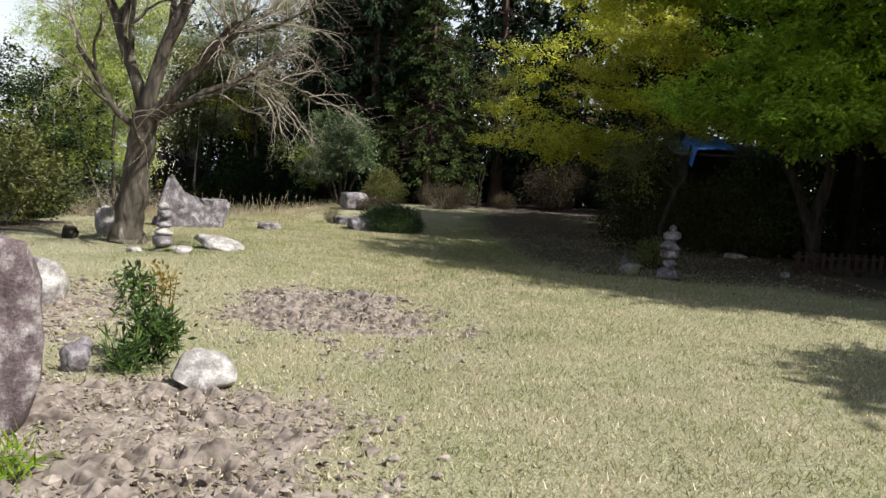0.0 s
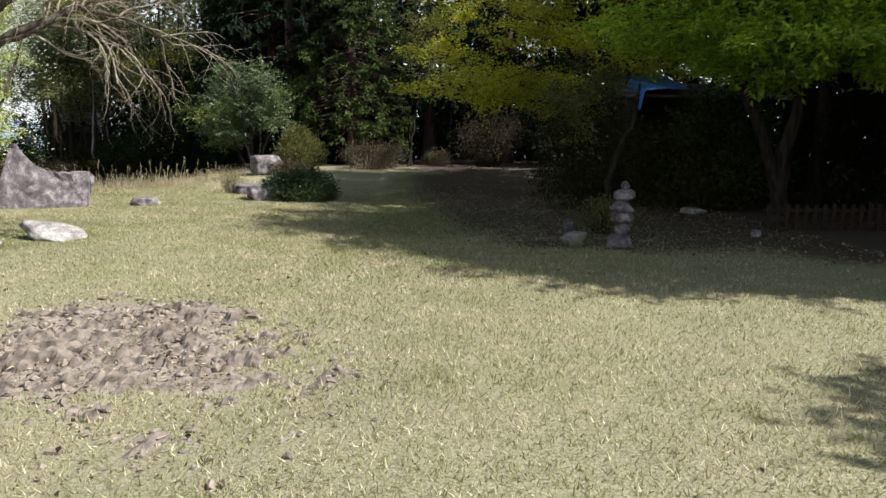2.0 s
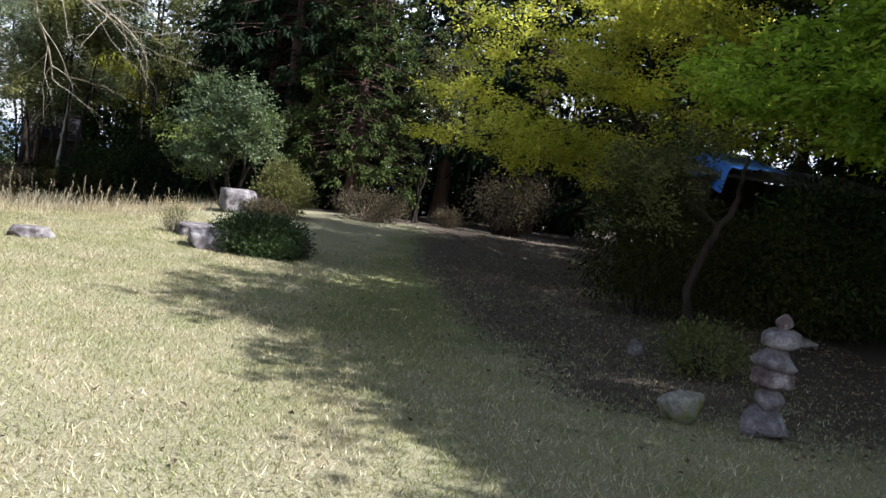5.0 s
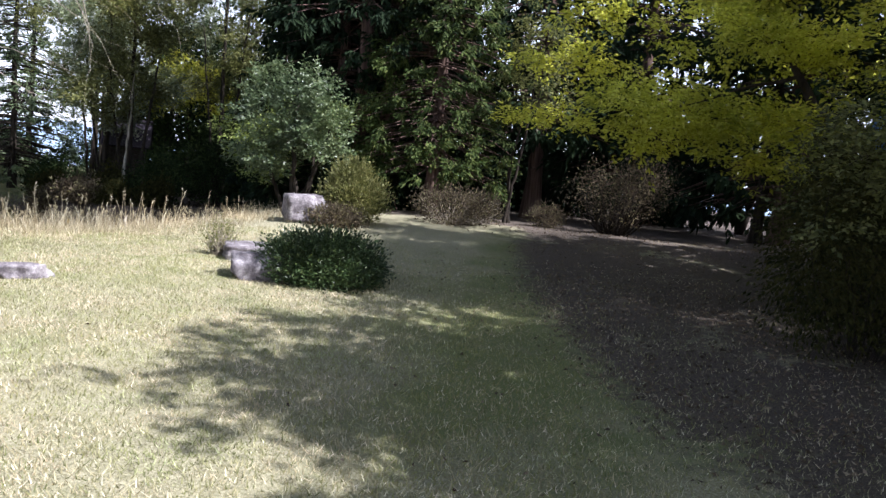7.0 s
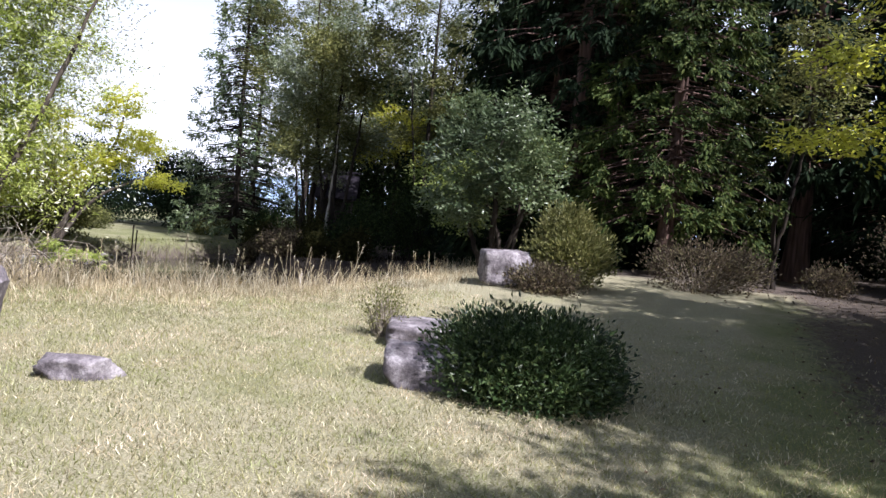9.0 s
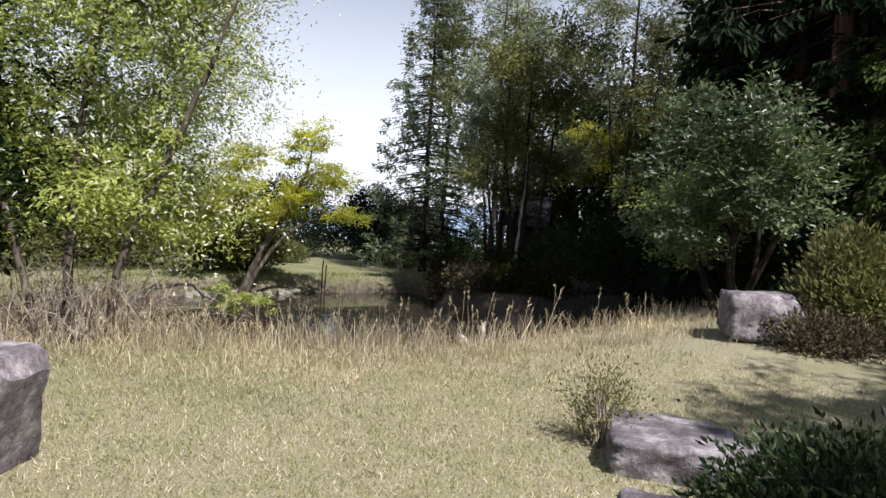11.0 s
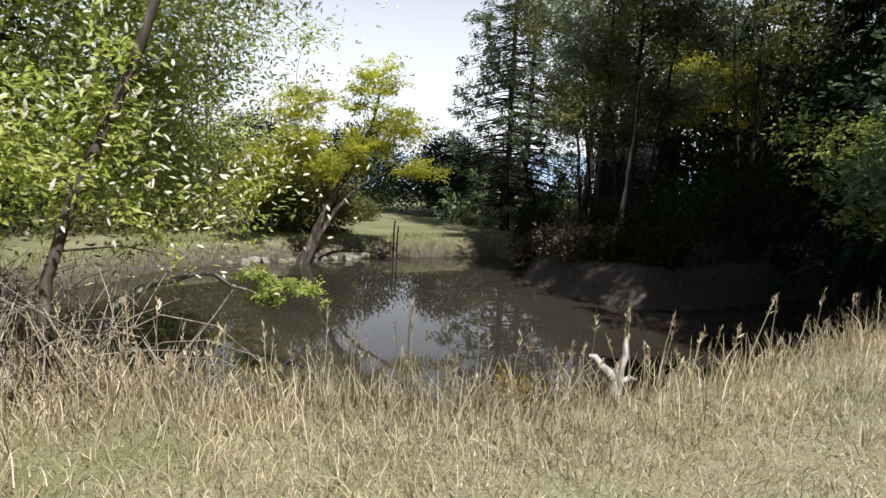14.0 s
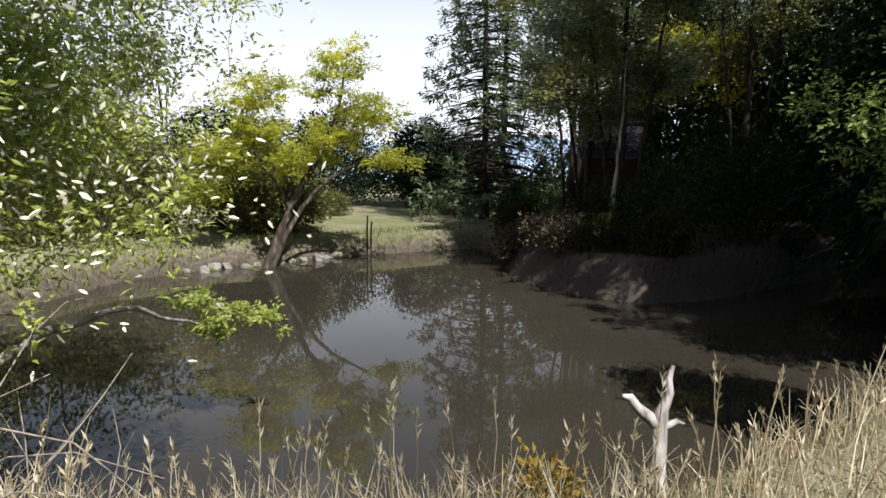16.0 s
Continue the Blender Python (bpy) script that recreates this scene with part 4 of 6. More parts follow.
shrub("shrub", (-5.88, 17.5, gz(-5.88, 17.5)), [((0, 0, 0.36), (0.2, 0.2, 0.2))], "small yellowing leafy plant at the pond edge", M_ORANGE, M_DARKBARK, 500, 0.055, 74, 14, 0.5, 0.4)


# ---- trees round the lawn ----
broadleaf("tree", (6.2, 18.2, gz(6.2, 18.2)), [[(0, 0, 0, 0.16), (-0.2, -0.1, 1.2, 0.13), (-0.7, -0.3, 2.4, 0.09), (-1.4, -0.4, 3.4, 0.05)], [(0.05, 0.05, 0.1, 0.12), (0.3, 0.2, 1.5, 0.10), (0.2, 0.0, 3.2, 0.06), (0.1, -0.2, 4.6, 0.03)]],
          [((-2.6, -0.6, 2.56), (1.9, 1.7, 0.22)), ((-2.3, -0.4, 3.7), (1.61, 1.44, 0.22)), ((-0.6, -0.8, 3.62), (2.2, 2.0, 0.22)), ((-0.3, -0.6, 4.85), (1.87, 1.7, 0.22)), ((-3.6, -0.3, 2.19), (1.3, 1.2, 0.22)), ((-3.3, -0.1, 2.85), (1.1, 1.02, 0.22)), ((0.8, -1.0, 3.06), (2.0, 1.8, 0.22)), ((1.1, -0.8, 4.2), (1.7, 1.53, 0.22)), ((-1.6, -0.4, 2.3), (1.3, 1.2, 0.55)), ((-1.8, 0.6, 4.59), (2.0, 1.6, 0.22)), ((-1.5, 0.8, 5.45), (1.7, 1.36, 0.22)), ((-2.2, -1.4, 6.1), (1.8, 1.6, 0.7)), ((-1.0, -2.6, 6.2), (1.7, 1.5, 0.7)), ((-0.4, 1.5, 6.0), (2.0, 1.6, 0.8)), ((0.8, -1.5, 7.2), (2.0, 2.0, 0.8)), ((-0.5, -0.5, 7.3), (2.0, 2.0, 0.8)), ((2.4, 0.6, 7.0), (2.0, 2.0, 0.9)), ((1.5, -3.2, 7.0), (1.8, 1.8, 0.8)), ((-4.7, 2.0, 2.6), (0.9, 0.9, 0.22)), ((-4.2, 1.4, 3.5), (1.0, 1.0, 0.25)), ((-4.2, 1.9, 4.4), (0.9, 0.9, 0.28)), ((-3.8, 1.8, 5.3), (1.0, 1.0, 0.3))],
          "spreading maple with thin yellow-green new leaves", M_YELLOW, M_DARKBARK, 900, 112, 0.085, 0.36, 0.22, -0.12, 26, 81, shell=0.35)
broadleaf("tree", (7.9, 13.2, gz(7.9, 13.2)), [[(0, 0, 0, 0.15), (-0.1, -0.1, 1.0, 0.13), (0.1, -0.2, 1.8, 0.10), (-0.2, -0.3, 3.2, 0.06)], [(0, 0, 0.2, 0.11), (-0.5, -0.2, 1.4, 0.09), (-1.2, -0.4, 2.6, 0.06)]],
          [((-1.4, -0.8, 2.85), (2.1, 1.9, 0.22)), ((-1.1, -0.6, 3.8), (1.78, 1.61, 0.22)), ((0.6, -1.6, 3.06), (2.2, 2.0, 0.22)), ((0.9, -1.4, 4.2), (1.87, 1.7, 0.22)), ((-2.4, -0.2, 3.2), (1.3, 1.3, 0.35)), ((-0.6, -4.9, 5.4), (1.3, 1.2, 0.6)), ((-1.3, -3.6, 5.8), (1.2, 1.2, 0.6)), ((0.9, -4.8, 5.4), (1.3, 1.2, 0.6)), ((-1.2, -2.6, 5.5), (1.3, 1.2, 0.6)), ((-1.0, -5.6, 6.2), (1.0, 1.0, 0.5)), ((-0.3, -2.6, 2.64), (1.9, 1.4, 0.22)), ((0.0, -2.4, 3.4), (1.61, 1.19, 0.22)), ((1.5, -3.2, 2.95), (1.6, 1.5, 0.22)), ((1.8, -3.0, 3.9), (1.36, 1.27, 0.22)), ((-0.8, -0.4, 4.19), (2.2, 2.0, 0.22)), ((-0.5, -0.2, 5.05), (1.87, 1.7, 0.22)), ((0.6, -2.4, 4.54), (2.0, 1.9, 0.22)), ((0.9, -2.2, 5.3), (1.7, 1.61, 0.22)), ((-2.2, -1.8, 6.2), (1.8, 1.7, 0.7)), ((-2.5, -2.8, 6.1), (1.3, 1.3, 0.6)), ((-1.0, -4.2, 6.0), (2.0, 1.6, 0.7)), ((0.3, -5.8, 6.0), (2.1, 1.5, 0.8)), ((0.4, -1.0, 6.6), (2.4, 2.4, 0.9)), ((-1.9, 1.2, 6.2), (1.9, 1.8, 0.7)), ((-2.6, 0.8, 7.3), (1.8, 1.6, 0.6)), ((-2.9, 2.3, 7.4), (1.7, 1.6, 0.6)), ((-1.5, 2.8, 7.2), (1.8, 1.6, 0.7)), ((-1.0, -1.2, 2.4), (1.3, 1.0, 0.16)), ((0.6, -1.8, 2.45), (1.3, 1.0, 0.16))],
          "wide green maple with layered fresh leaves over shade", M_MAPLE, M_DARKBARK, 1650, 104, 0.108, 0.36, 0.20, -0.15, 28, 82, shell=0.35)
broadleaf("tree", (4.95, 13.1, gz(4.95, 13.1)), [[(0, 0, 0, 0.06), (-0.15, 0.1, 0.5, 0.055), (-0.05, 0, 1.1, 0.045), (0.25, 0, 1.7, 0.035), (0.3, 0, 2.3, 0.02)]],
          [((-0.6, 0.2, 2.2), (0.7, 0.8, 0.6)), ((-0.9, 0.5, 1.7), (0.7, 0.8, 0.5))], "small crooked tree with a twisted stem in shade", M_OLIVE, M_DARKBARK, 60, 80, 0.06, 0.3, 0.4, -0.1, 10, 83)
broadleaf("tree", (10.7, 4.6, gz(10.7, 4.6)), [[(0, 0, 0, 0.15), (-0.2, 0.1, 1.6, 0.12), (-0.9, 0.1, 3.2, 0.07), (-1.6, 0.1, 4.4, 0.03)]],
          [((-2.2, 1.6, 5.8), (2.1, 1.2, 0.9)), ((0.0, 1.8, 5.6), (1.6, 1.3, 0.9)), ((-1.4, -2.3, 5.8), (1.1, 0.9, 0.6))],
          "green maple at the lawn's edge casting shade", M_MAPLE, M_DARKBARK, 300, 90, 0.125, 0.40, 0.25, -0.12, 16, 84, shell=0.35)
# Mostly unseen trees, added to cut sun and sky light on the lawn.
for i, (x, y, h, w) in enumerate(((12.2, 17.2, 8.0, 2.3), (12.4, 13.0, 7.6, 2.4), (12.2, 20.8, 8.0, 2.4), (11.4, 9.2, 7.6, 2.2), (9.8, 15.6, 8.4, 2.5), (9.6, 11.6, 8.2, 2.5), (9.0, 19.4, 9.0, 2.6), (10.2, 24.3, 10.0, 2.6), (7.6, 27.0, 10.0, 2.6), (10.2, 7.6, 7.6, 2.2))):
    broadleaf("tree", (x, y, gz(x, y)), [[(0, 0, 0, 0.16), (0.1, 0.05, h * 0.4, 0.11), (0, 0, h * 0.9, 0.03)]],
              [((0, 0, h * 0.72), (w, w, h * 0.24)), ((0.3, 0.4, h * 0.5), (w * 0.9, w * 0.9, h * 0.2)), ((-0.5, -0.3, h * 0.62), (w * 0.9, w * 0.9, h * 0.2))],
              "evergreen tree added behind the maples to block sun", M_EVERGREEN, M_DARKBARK, 150, 80, 0.17, 0.42, 0.6, 0.0, 12, 240 + i, group="evergreens behind the maples", wid=0.55)
for i, (x, y, s) in enumerate(((7.3, 15.0, 0.75), (8.6, 20.5, 1.0), (10.8, 16.0, 1.1), (10.5, 10.8, 1.0))):
    shrub("shrub", (x, y, gz(x, y)), [((0, 0, 1.1 * s), (1.6, 1.6, 1.2 * s)), ((0.3, 0.2, 2.0 * s), (1.2, 1.2, 0.9))], "dark evergreen thicket behind the maples", M_EVERGREEN, M_DARKBARK, 9000, 0.10, 90 + i, 40, 0.1, 0.7, group="dark thicket")

broadleaf("tree", (-3.85, 21.7, gz(-3.85, 21.7)), [[(0, 0, 0, 0.07), (0.05, 0, 0.8, 0.055), (0.0, 0, 2.0, 0.03), (0.05, 0, 2.9, 0.015)], [(0.1, 0, 0, 0.05), (0.5, 0, 0.9, 0.04), (0.8, 0, 1.9, 0.02)], [(-0.1, 0, 0, 0.05), (-0.5, 0, 0.9, 0.04), (-0.8, 0, 1.7, 0.02)]],
          [((0.0, 0, 2.1), (1.15, 1.0, 0.9)), ((-0.55, 0, 2.6), (0.5, 0.5, 0.65)), ((0.65, 0, 1.8), (0.85, 0.8, 0.75)), ((-0.7, 0, 1.3), (0.9, 0.8, 0.6)), ((0.35, 0, 2.7), (0.6, 0.6, 0.5))],
          "bushy small tree with glossy grey-green leaves in sun", M_CAMELLIA, M_DARKBARK, 170, 95, 0.085, 0.27, 0.8, 0.1, 16, 101, shell=0.45, wid=0.48)
conifer("conifer", (-1.25, 25.2, gz(-1.25, 25.2)), 12.0, 2.1, 0.18, 1.0, "tall cypress with dense drooping olive-green sprays", M_CYPRESS, M_CEDARBARK, 500, 110, 0.112, 111, -0.45, spread=0.24, wid=0.42)
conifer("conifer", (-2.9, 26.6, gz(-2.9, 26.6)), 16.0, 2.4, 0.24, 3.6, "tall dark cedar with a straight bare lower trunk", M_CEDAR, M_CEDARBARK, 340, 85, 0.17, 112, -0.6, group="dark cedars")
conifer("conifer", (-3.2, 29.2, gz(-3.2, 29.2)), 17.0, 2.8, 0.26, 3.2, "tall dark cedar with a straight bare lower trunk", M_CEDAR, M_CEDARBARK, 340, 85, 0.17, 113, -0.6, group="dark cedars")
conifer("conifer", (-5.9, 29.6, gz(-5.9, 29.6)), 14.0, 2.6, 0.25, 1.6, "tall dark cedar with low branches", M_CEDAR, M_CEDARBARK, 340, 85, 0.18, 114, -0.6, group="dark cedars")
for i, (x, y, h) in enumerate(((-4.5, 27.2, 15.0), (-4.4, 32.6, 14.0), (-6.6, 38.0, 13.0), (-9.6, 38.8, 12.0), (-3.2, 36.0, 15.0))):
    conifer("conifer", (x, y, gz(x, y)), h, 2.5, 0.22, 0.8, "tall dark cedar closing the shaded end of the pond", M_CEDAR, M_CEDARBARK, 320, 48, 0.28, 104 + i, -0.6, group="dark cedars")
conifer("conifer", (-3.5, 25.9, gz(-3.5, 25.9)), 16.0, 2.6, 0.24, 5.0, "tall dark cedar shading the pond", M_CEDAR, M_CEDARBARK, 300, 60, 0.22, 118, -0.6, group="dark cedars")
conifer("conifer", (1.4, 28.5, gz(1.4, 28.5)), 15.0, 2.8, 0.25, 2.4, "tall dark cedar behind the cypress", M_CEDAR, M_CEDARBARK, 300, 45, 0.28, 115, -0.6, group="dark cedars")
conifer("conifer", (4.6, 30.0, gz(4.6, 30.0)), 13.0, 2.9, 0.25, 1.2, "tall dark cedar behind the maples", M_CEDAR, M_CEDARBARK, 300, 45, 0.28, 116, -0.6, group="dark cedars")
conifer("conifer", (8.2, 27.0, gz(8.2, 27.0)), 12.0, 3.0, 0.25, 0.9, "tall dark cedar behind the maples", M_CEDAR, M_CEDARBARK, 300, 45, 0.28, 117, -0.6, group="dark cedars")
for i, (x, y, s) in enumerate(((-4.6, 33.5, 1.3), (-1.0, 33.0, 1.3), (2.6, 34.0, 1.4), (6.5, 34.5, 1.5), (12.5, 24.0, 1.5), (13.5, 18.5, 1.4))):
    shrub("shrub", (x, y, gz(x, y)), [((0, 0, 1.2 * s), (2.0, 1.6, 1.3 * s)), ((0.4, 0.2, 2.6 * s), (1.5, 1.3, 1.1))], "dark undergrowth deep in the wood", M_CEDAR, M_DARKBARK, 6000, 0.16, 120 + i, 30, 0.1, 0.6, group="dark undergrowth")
broadleaf("tree", (0.75, 24.5, gz(0.75, 24.5)), [[(0, 0, 0, 0.04), (0.15, 0, 1.2, 0.035), (0.35, 0, 2.6, 0.028), (0.4, 0, 3.6, 0.02)], [(0.1, 0.1, 0, 0.05), (0.0, 0.1, 1.4, 0.04), (0.2, 0.1, 2.6, 0.02)]],
          [((0.4, 0, 3.3), (0.9, 0.8, 0.8)), ((0.5, 0, 4.4), (0.8, 0.8, 0.9))], "slender young tree with thin yellow-green leaves", M_OLIVE, M_DARKBARK, 60, 70, 0.08, 0.3, 0.5, -0.1, 10, 131)

# left-hand wood behind the old tree
for i, (x, y, h, w, m) in enumerate(((-9.0, 13.6, 3.6, 1.5, M_EVERGREEN), (-10.6, 11.2, 4.6, 1.8, M_EVERGREEN), (-12.2, 14.6, 5.5, 2.2, M_EVERGREEN), (-8.2, 11.6, 1.7, 1.0, M_OLIVE), (-13.0, 10.0, 6.0, 2.4, M_EVERGREEN))):
    broadleaf("tree", (x, y, gz(x, y)), [[(0, 0, 0, 0.09), (0.1, 0.05, h * 0.4, 0.06), (0, 0, h * 0.8, 0.03)], [(0.1, 0, 0, 0.05), (0.4, 0.1, h * 0.4, 0.035), (0.5, 0, h * 0.65, 0.02)]],
              [((0, 0, h * 0.62), (w, w, h * 0.36)), ((0.3, 0, h * 0.35), (w * 0.9, w * 0.9, h * 0.25)), ((-0.4, 0.2, h * 0.85), (w * 0.6, w * 0.6, h * 0.2))],
              "leafy evergreen tree in the wood by the pond", m, M_PALEBARK, 120, 75, 0.10, 0.36, 0.7, 0.0, 12, 140 + i, group="wood by the pond", wid=0.45)


# ---- the pond's banks ----
broadleaf("tree", (-7.75, 14.75, gz(-7.75, 14.75)), [[(0, 0, -0.05, 0.05), (-0.05, 0, 0.9, 0.042), (-0.1, 0.1, 2.2, 0.03), (0.0, 0.3, 3.6, 0.025)], [(0.2, 0.25, -0.05, 0.04), (0.3, 0.35, 0.9, 0.034), (0.6, 0.8, 2.2, 0.03), (0.9, 1.1, 3.4, 0.015)], [(-0.15, -0.2, -0.05, 0.04), (-0.4, -0.4, 1.1, 0.03), (-0.9, -0.7, 2.6, 0.03)]],
          [((-0.5, 0.4, 3.1), (1.5, 1.6, 1.3)), ((-1.3, 1.3, 1.7), (0.9, 0.9, 0.8)), ((-2.6, 1.6, 2.3), (1.1, 1.1, 0.9)), ((0.0, 1.0, 2.7), (0.9, 0.9, 0.8)), ((-1.5, 2.3, 2.6), (0.9, 0.9, 0.9)), ((-0.9, 2.0, 3.7), (1.0, 1.0, 0.9)), ((-2.1, 2.0, 1.3), (1.0, 1.0, 0.75)), ((-2.7, 2.7, 3.2), (1.0, 1.0, 0.9)), ((-2.0, 1.3, 4.6), (1.6, 1.6, 1.1)), ((-0.9, 0.5, 3.8), (1.8, 1.8, 1.4)), ((-0.3, 1.2, 3.8), (1.2, 1.2, 1.0)), ((-1.0, -0.6, 2.2), (1.3, 1.3, 0.8)), ((0.2, 0.6, 5.0), (1.6, 1.6, 1.0)), ((-1.6, 1.0, 1.7), (0.9, 1.0, 0.6)), ((0.2, 0.4, 1.5), (0.7, 0.7, 0.4)), ((-0.6, 0.1, 1.5), (1.1, 0.8, 0.6)), ((-0.4, 1.2, 0.75), (0.35, 0.35, 0.3)), ((0.4, 1.15, 0.72), (0.15, 0.15, 0.16)), ((-0.7, 1.7, 1.35), (0.8, 0.8, 0.5)), ((-1.3, -0.6, 1.3), (0.9, 0.8, 0.5))],
          "bird cherry in blossom with white flower spikes and fresh leaves", M_CHERRY, M_BARK, 900, 104, 0.058, 0.28, 0.6, -0.25, 34, 151, shell=0.25, extra=(M_BLOSSOM, 14000, 0.048, 0.0110, 0.2), category="blossoming tree", wid=0.42)
broadleaf("tree", (-8.3, 15.2, gz(-8.3, 15.2)), [[(0, 0, -0.1, 0.045), (-0.5, 0.7, 0.7, 0.035), (-1.2, 1.7, 0.75, 0.025), (-1.9, 2.7, 0.3, 0.012)]],
          [((-2.05, 2.7, 0.56), (0.24, 0.22, 0.05)), ((-1.85, 2.9, 0.42), (0.30, 0.28, 0.06)), ((-1.60, 3.15, 0.36), (0.22, 0.20, 0.05)), ((-1.42, 3.3, 0.26), (0.14, 0.14, 0.04)), ((-1.95, 2.85, 0.26), (0.22, 0.20, 0.05))], "low yellow-green bough leaning over the water", M_CHERRY, M_PALEBARK, 40, 60, 0.05, 0.10, 0.30, -0.15, 10, 152)
shrub("shrub", (-8.8, 13.2, gz(-8.8, 13.2)), [((0, 0, 0.5), (0.8, 0.8, 0.6))], "dark glossy evergreen shrub below the bird cherry", M_EVERGREEN, M_DARKBARK, 5000, 0.08, 153, 30, 0.2, 0.6)
lean_at = (-18.6, 23.6)
broadleaf("tree", (*lean_at, gz(*lean_at) - 0.05), [[(0, 0, 0, 0.12), (0.3, 0.3, 1.0, 0.10), (0.6, 0.6, 2.0, 0.085), (1.0, 1.0, 2.9, 0.06), (1.4, 1.4, 4.2, 0.035), (1.5, 1.5, 5.2, 0.015)], [(0.12, 0.15, 0.1, 0.085), (0.5, 0.5, 1.3, 0.065), (1.1, 1.1, 2.4, 0.045), (2.1, 2.1, 3.1, 0.02)], [(0.5, 0.5, 1.8, 0.05), (0.2, 0.1, 2.7, 0.035), (-0.3, -0.4, 3.5, 0.015)]],
          [((1.4, 1.4, 5.2), (0.65, 0.65, 0.45)), ((1.2, 1.2, 4.6), (0.8, 0.8, 0.40)), ((1.9, 1.9, 4.0), (0.95, 0.95, 0.36)), ((1.3, 1.3, 3.5), (0.9, 0.9, 0.36)), ((2.4, 2.4, 2.9), (0.75, 0.75, 0.26)), ((0.7, 0.7, 2.9), (1.0, 1.0, 0.42)), ((0.1, 0.0, 3.6), (0.9, 0.9, 0.45)), ((-0.5, -0.6, 3.0), (1.1, 1.1, 0.5)), ((0.0, 0.0, 4.4), (0.9, 0.9, 0.5)), ((-0.8, -0.9, 2.3), (0.9, 0.9, 0.4))],
          "leaning yellow-green maple on the far bank of the pond", M_YELLOW, M_BARK, 330, 90, 0.085, 0.27, 0.3, -0.1, 22, 161, shell=0.3)
for i, (x, y, h, w, m, lab) in enumerate((
        (-21.5, 25.5, 2.6, 1.7, M_OLIVE, "pale olive bamboo-like thicket on the far bank"),
        (-24.5, 22.0, 3.6, 2.0, M_OLIVE, "olive thicket on the far bank"),
        (-25.0, 17.5, 5.5, 2.6, M_FRESH, "fresh green tree across the pond"),
        (-21.0, 15.2, 4.6, 2.2, M_FRESH, "fresh green tree across the pond"),
        (-28.5, 33.0, 4.0, 2.6, M_CEDAR, "dark evergreen clump at the end of the far lawn"),
        (-25.0, 35.5, 3.6, 2.2, M_CEDAR, "dark evergreen clump at the end of the far lawn"),
        (-31.0, 29.0, 4.2, 2.6, M_CEDAR, "dark evergreen clump at the end of the far lawn"),
        (-27.0, 40.5, 3.0, 2.4, M_EVERGREEN, "dark evergreen clump at the end of the far lawn"))):
    shrub("shrub", (x, y, gz(x, y)), [((0, 0, h * 0.5), (w, w, h * 0.45)), ((0.4, 0.1, h * 0.3), (w * 0.9, w * 0.9, h * 0.3)), ((-0.3, 0, h * 0.75), (w * 0.65, w * 0.65, h * 0.28))], lab, m, M_DARKBARK, 13000, 0.16, 170 + i, 40, 0.2, 0.6, group="far bank thicket", jit=0.14, stem_r=0.03)
for i, (x, y) in enumerate(((-21.5, 33.6), (-24.5, 30.0))):
    shrub("shrub", (x, y, gz(x, y)), [((0, 0, 0.4), (0.9, 0.9, 0.5))], "low rounded shrub on the far lawn", M_OLIVE, M_DARKBARK, 2500, 0.10, 180 + i, 20, 0.3, 0.6, group="far lawn shrubs")

# trees on the spit of land
TALL = [(-15.2, 31.6, 10.5, 1.9, M_OLIVE), (-13.4, 29.6, 7.8, 1.5, M_SILVER), (-17.0, 34.8, 13.0, 2.4, M_SILVER), (-12.0, 28.7, 7.4, 1.6, M_OLIVE), (-11.0, 33.2, 10.5, 1.8, M_OLIVE), (-18.3, 37.5, 14.5, 2.7, M_SILVER), (-13.6, 38.6, 15.0, 2.8, M_SILVER), (-10.8, 37.4, 14.0, 3.0, M_SILVER)]
for i, (x, y, h, w, m) in enumerate(TALL):
    tr = rng_of(600 + i)
    masses = [((tr.normal(0, w * 0.55), tr.normal(0, w * 0.45), h * (0.40 + 0.062 * k)), (w * tr.uniform(0.45, 0.8), w * tr.uniform(0.45, 0.8), h * tr.uniform(0.05, 0.09))) for k in range(10)]
    broadleaf("tree", (x, y, gz(x, y) - 0.05), [[(0, 0, 0, 0.11), (0.1, 0, h * 0.3, 0.085), (0.0, 0.1, h * 0.65, 0.05), (0.1, 0, h * 0.95, 0.02)], [(0.15, 0.1, 0, 0.07), (0.5, 0.2, h * 0.3, 0.05), (0.9, 0.2, h * 0.7, 0.025)], [(-0.1, 0.1, 0, 0.05), (-0.4, 0.0, h * 0.3, 0.04), (-0.9, 0.1, h * 0.65, 0.02)]],
              masses, "tall slender tree with thin spring leaves on the spit", m, M_DARKBARK, 230, 80, 0.105, 0.42, 0.55, -0.05, 18, 190 + i, group="trees on the spit", shell=0.3)
broadleaf("tree", (-11.97, 28.6, gz(-11.97, 28.6) - 0.05), [[(0, 0, 0, 0.065), (-0.05, 0, 1.1, 0.05), (0.05, 0.05, 2.6, 0.035), (0.1, 0.1, 4.2, 0.015)]], [((0, 0, 3.6), (0.7, 0.7, 0.6)), ((0.1, 0.1, 4.4), (0.6, 0.6, 0.5))],
          "slim pale-barked sapling at the tip of the spit", M_OLIVE, M_PALEBARK, 30, 60, 0.08, 0.28, 0.5, -0.05, 8, 655)
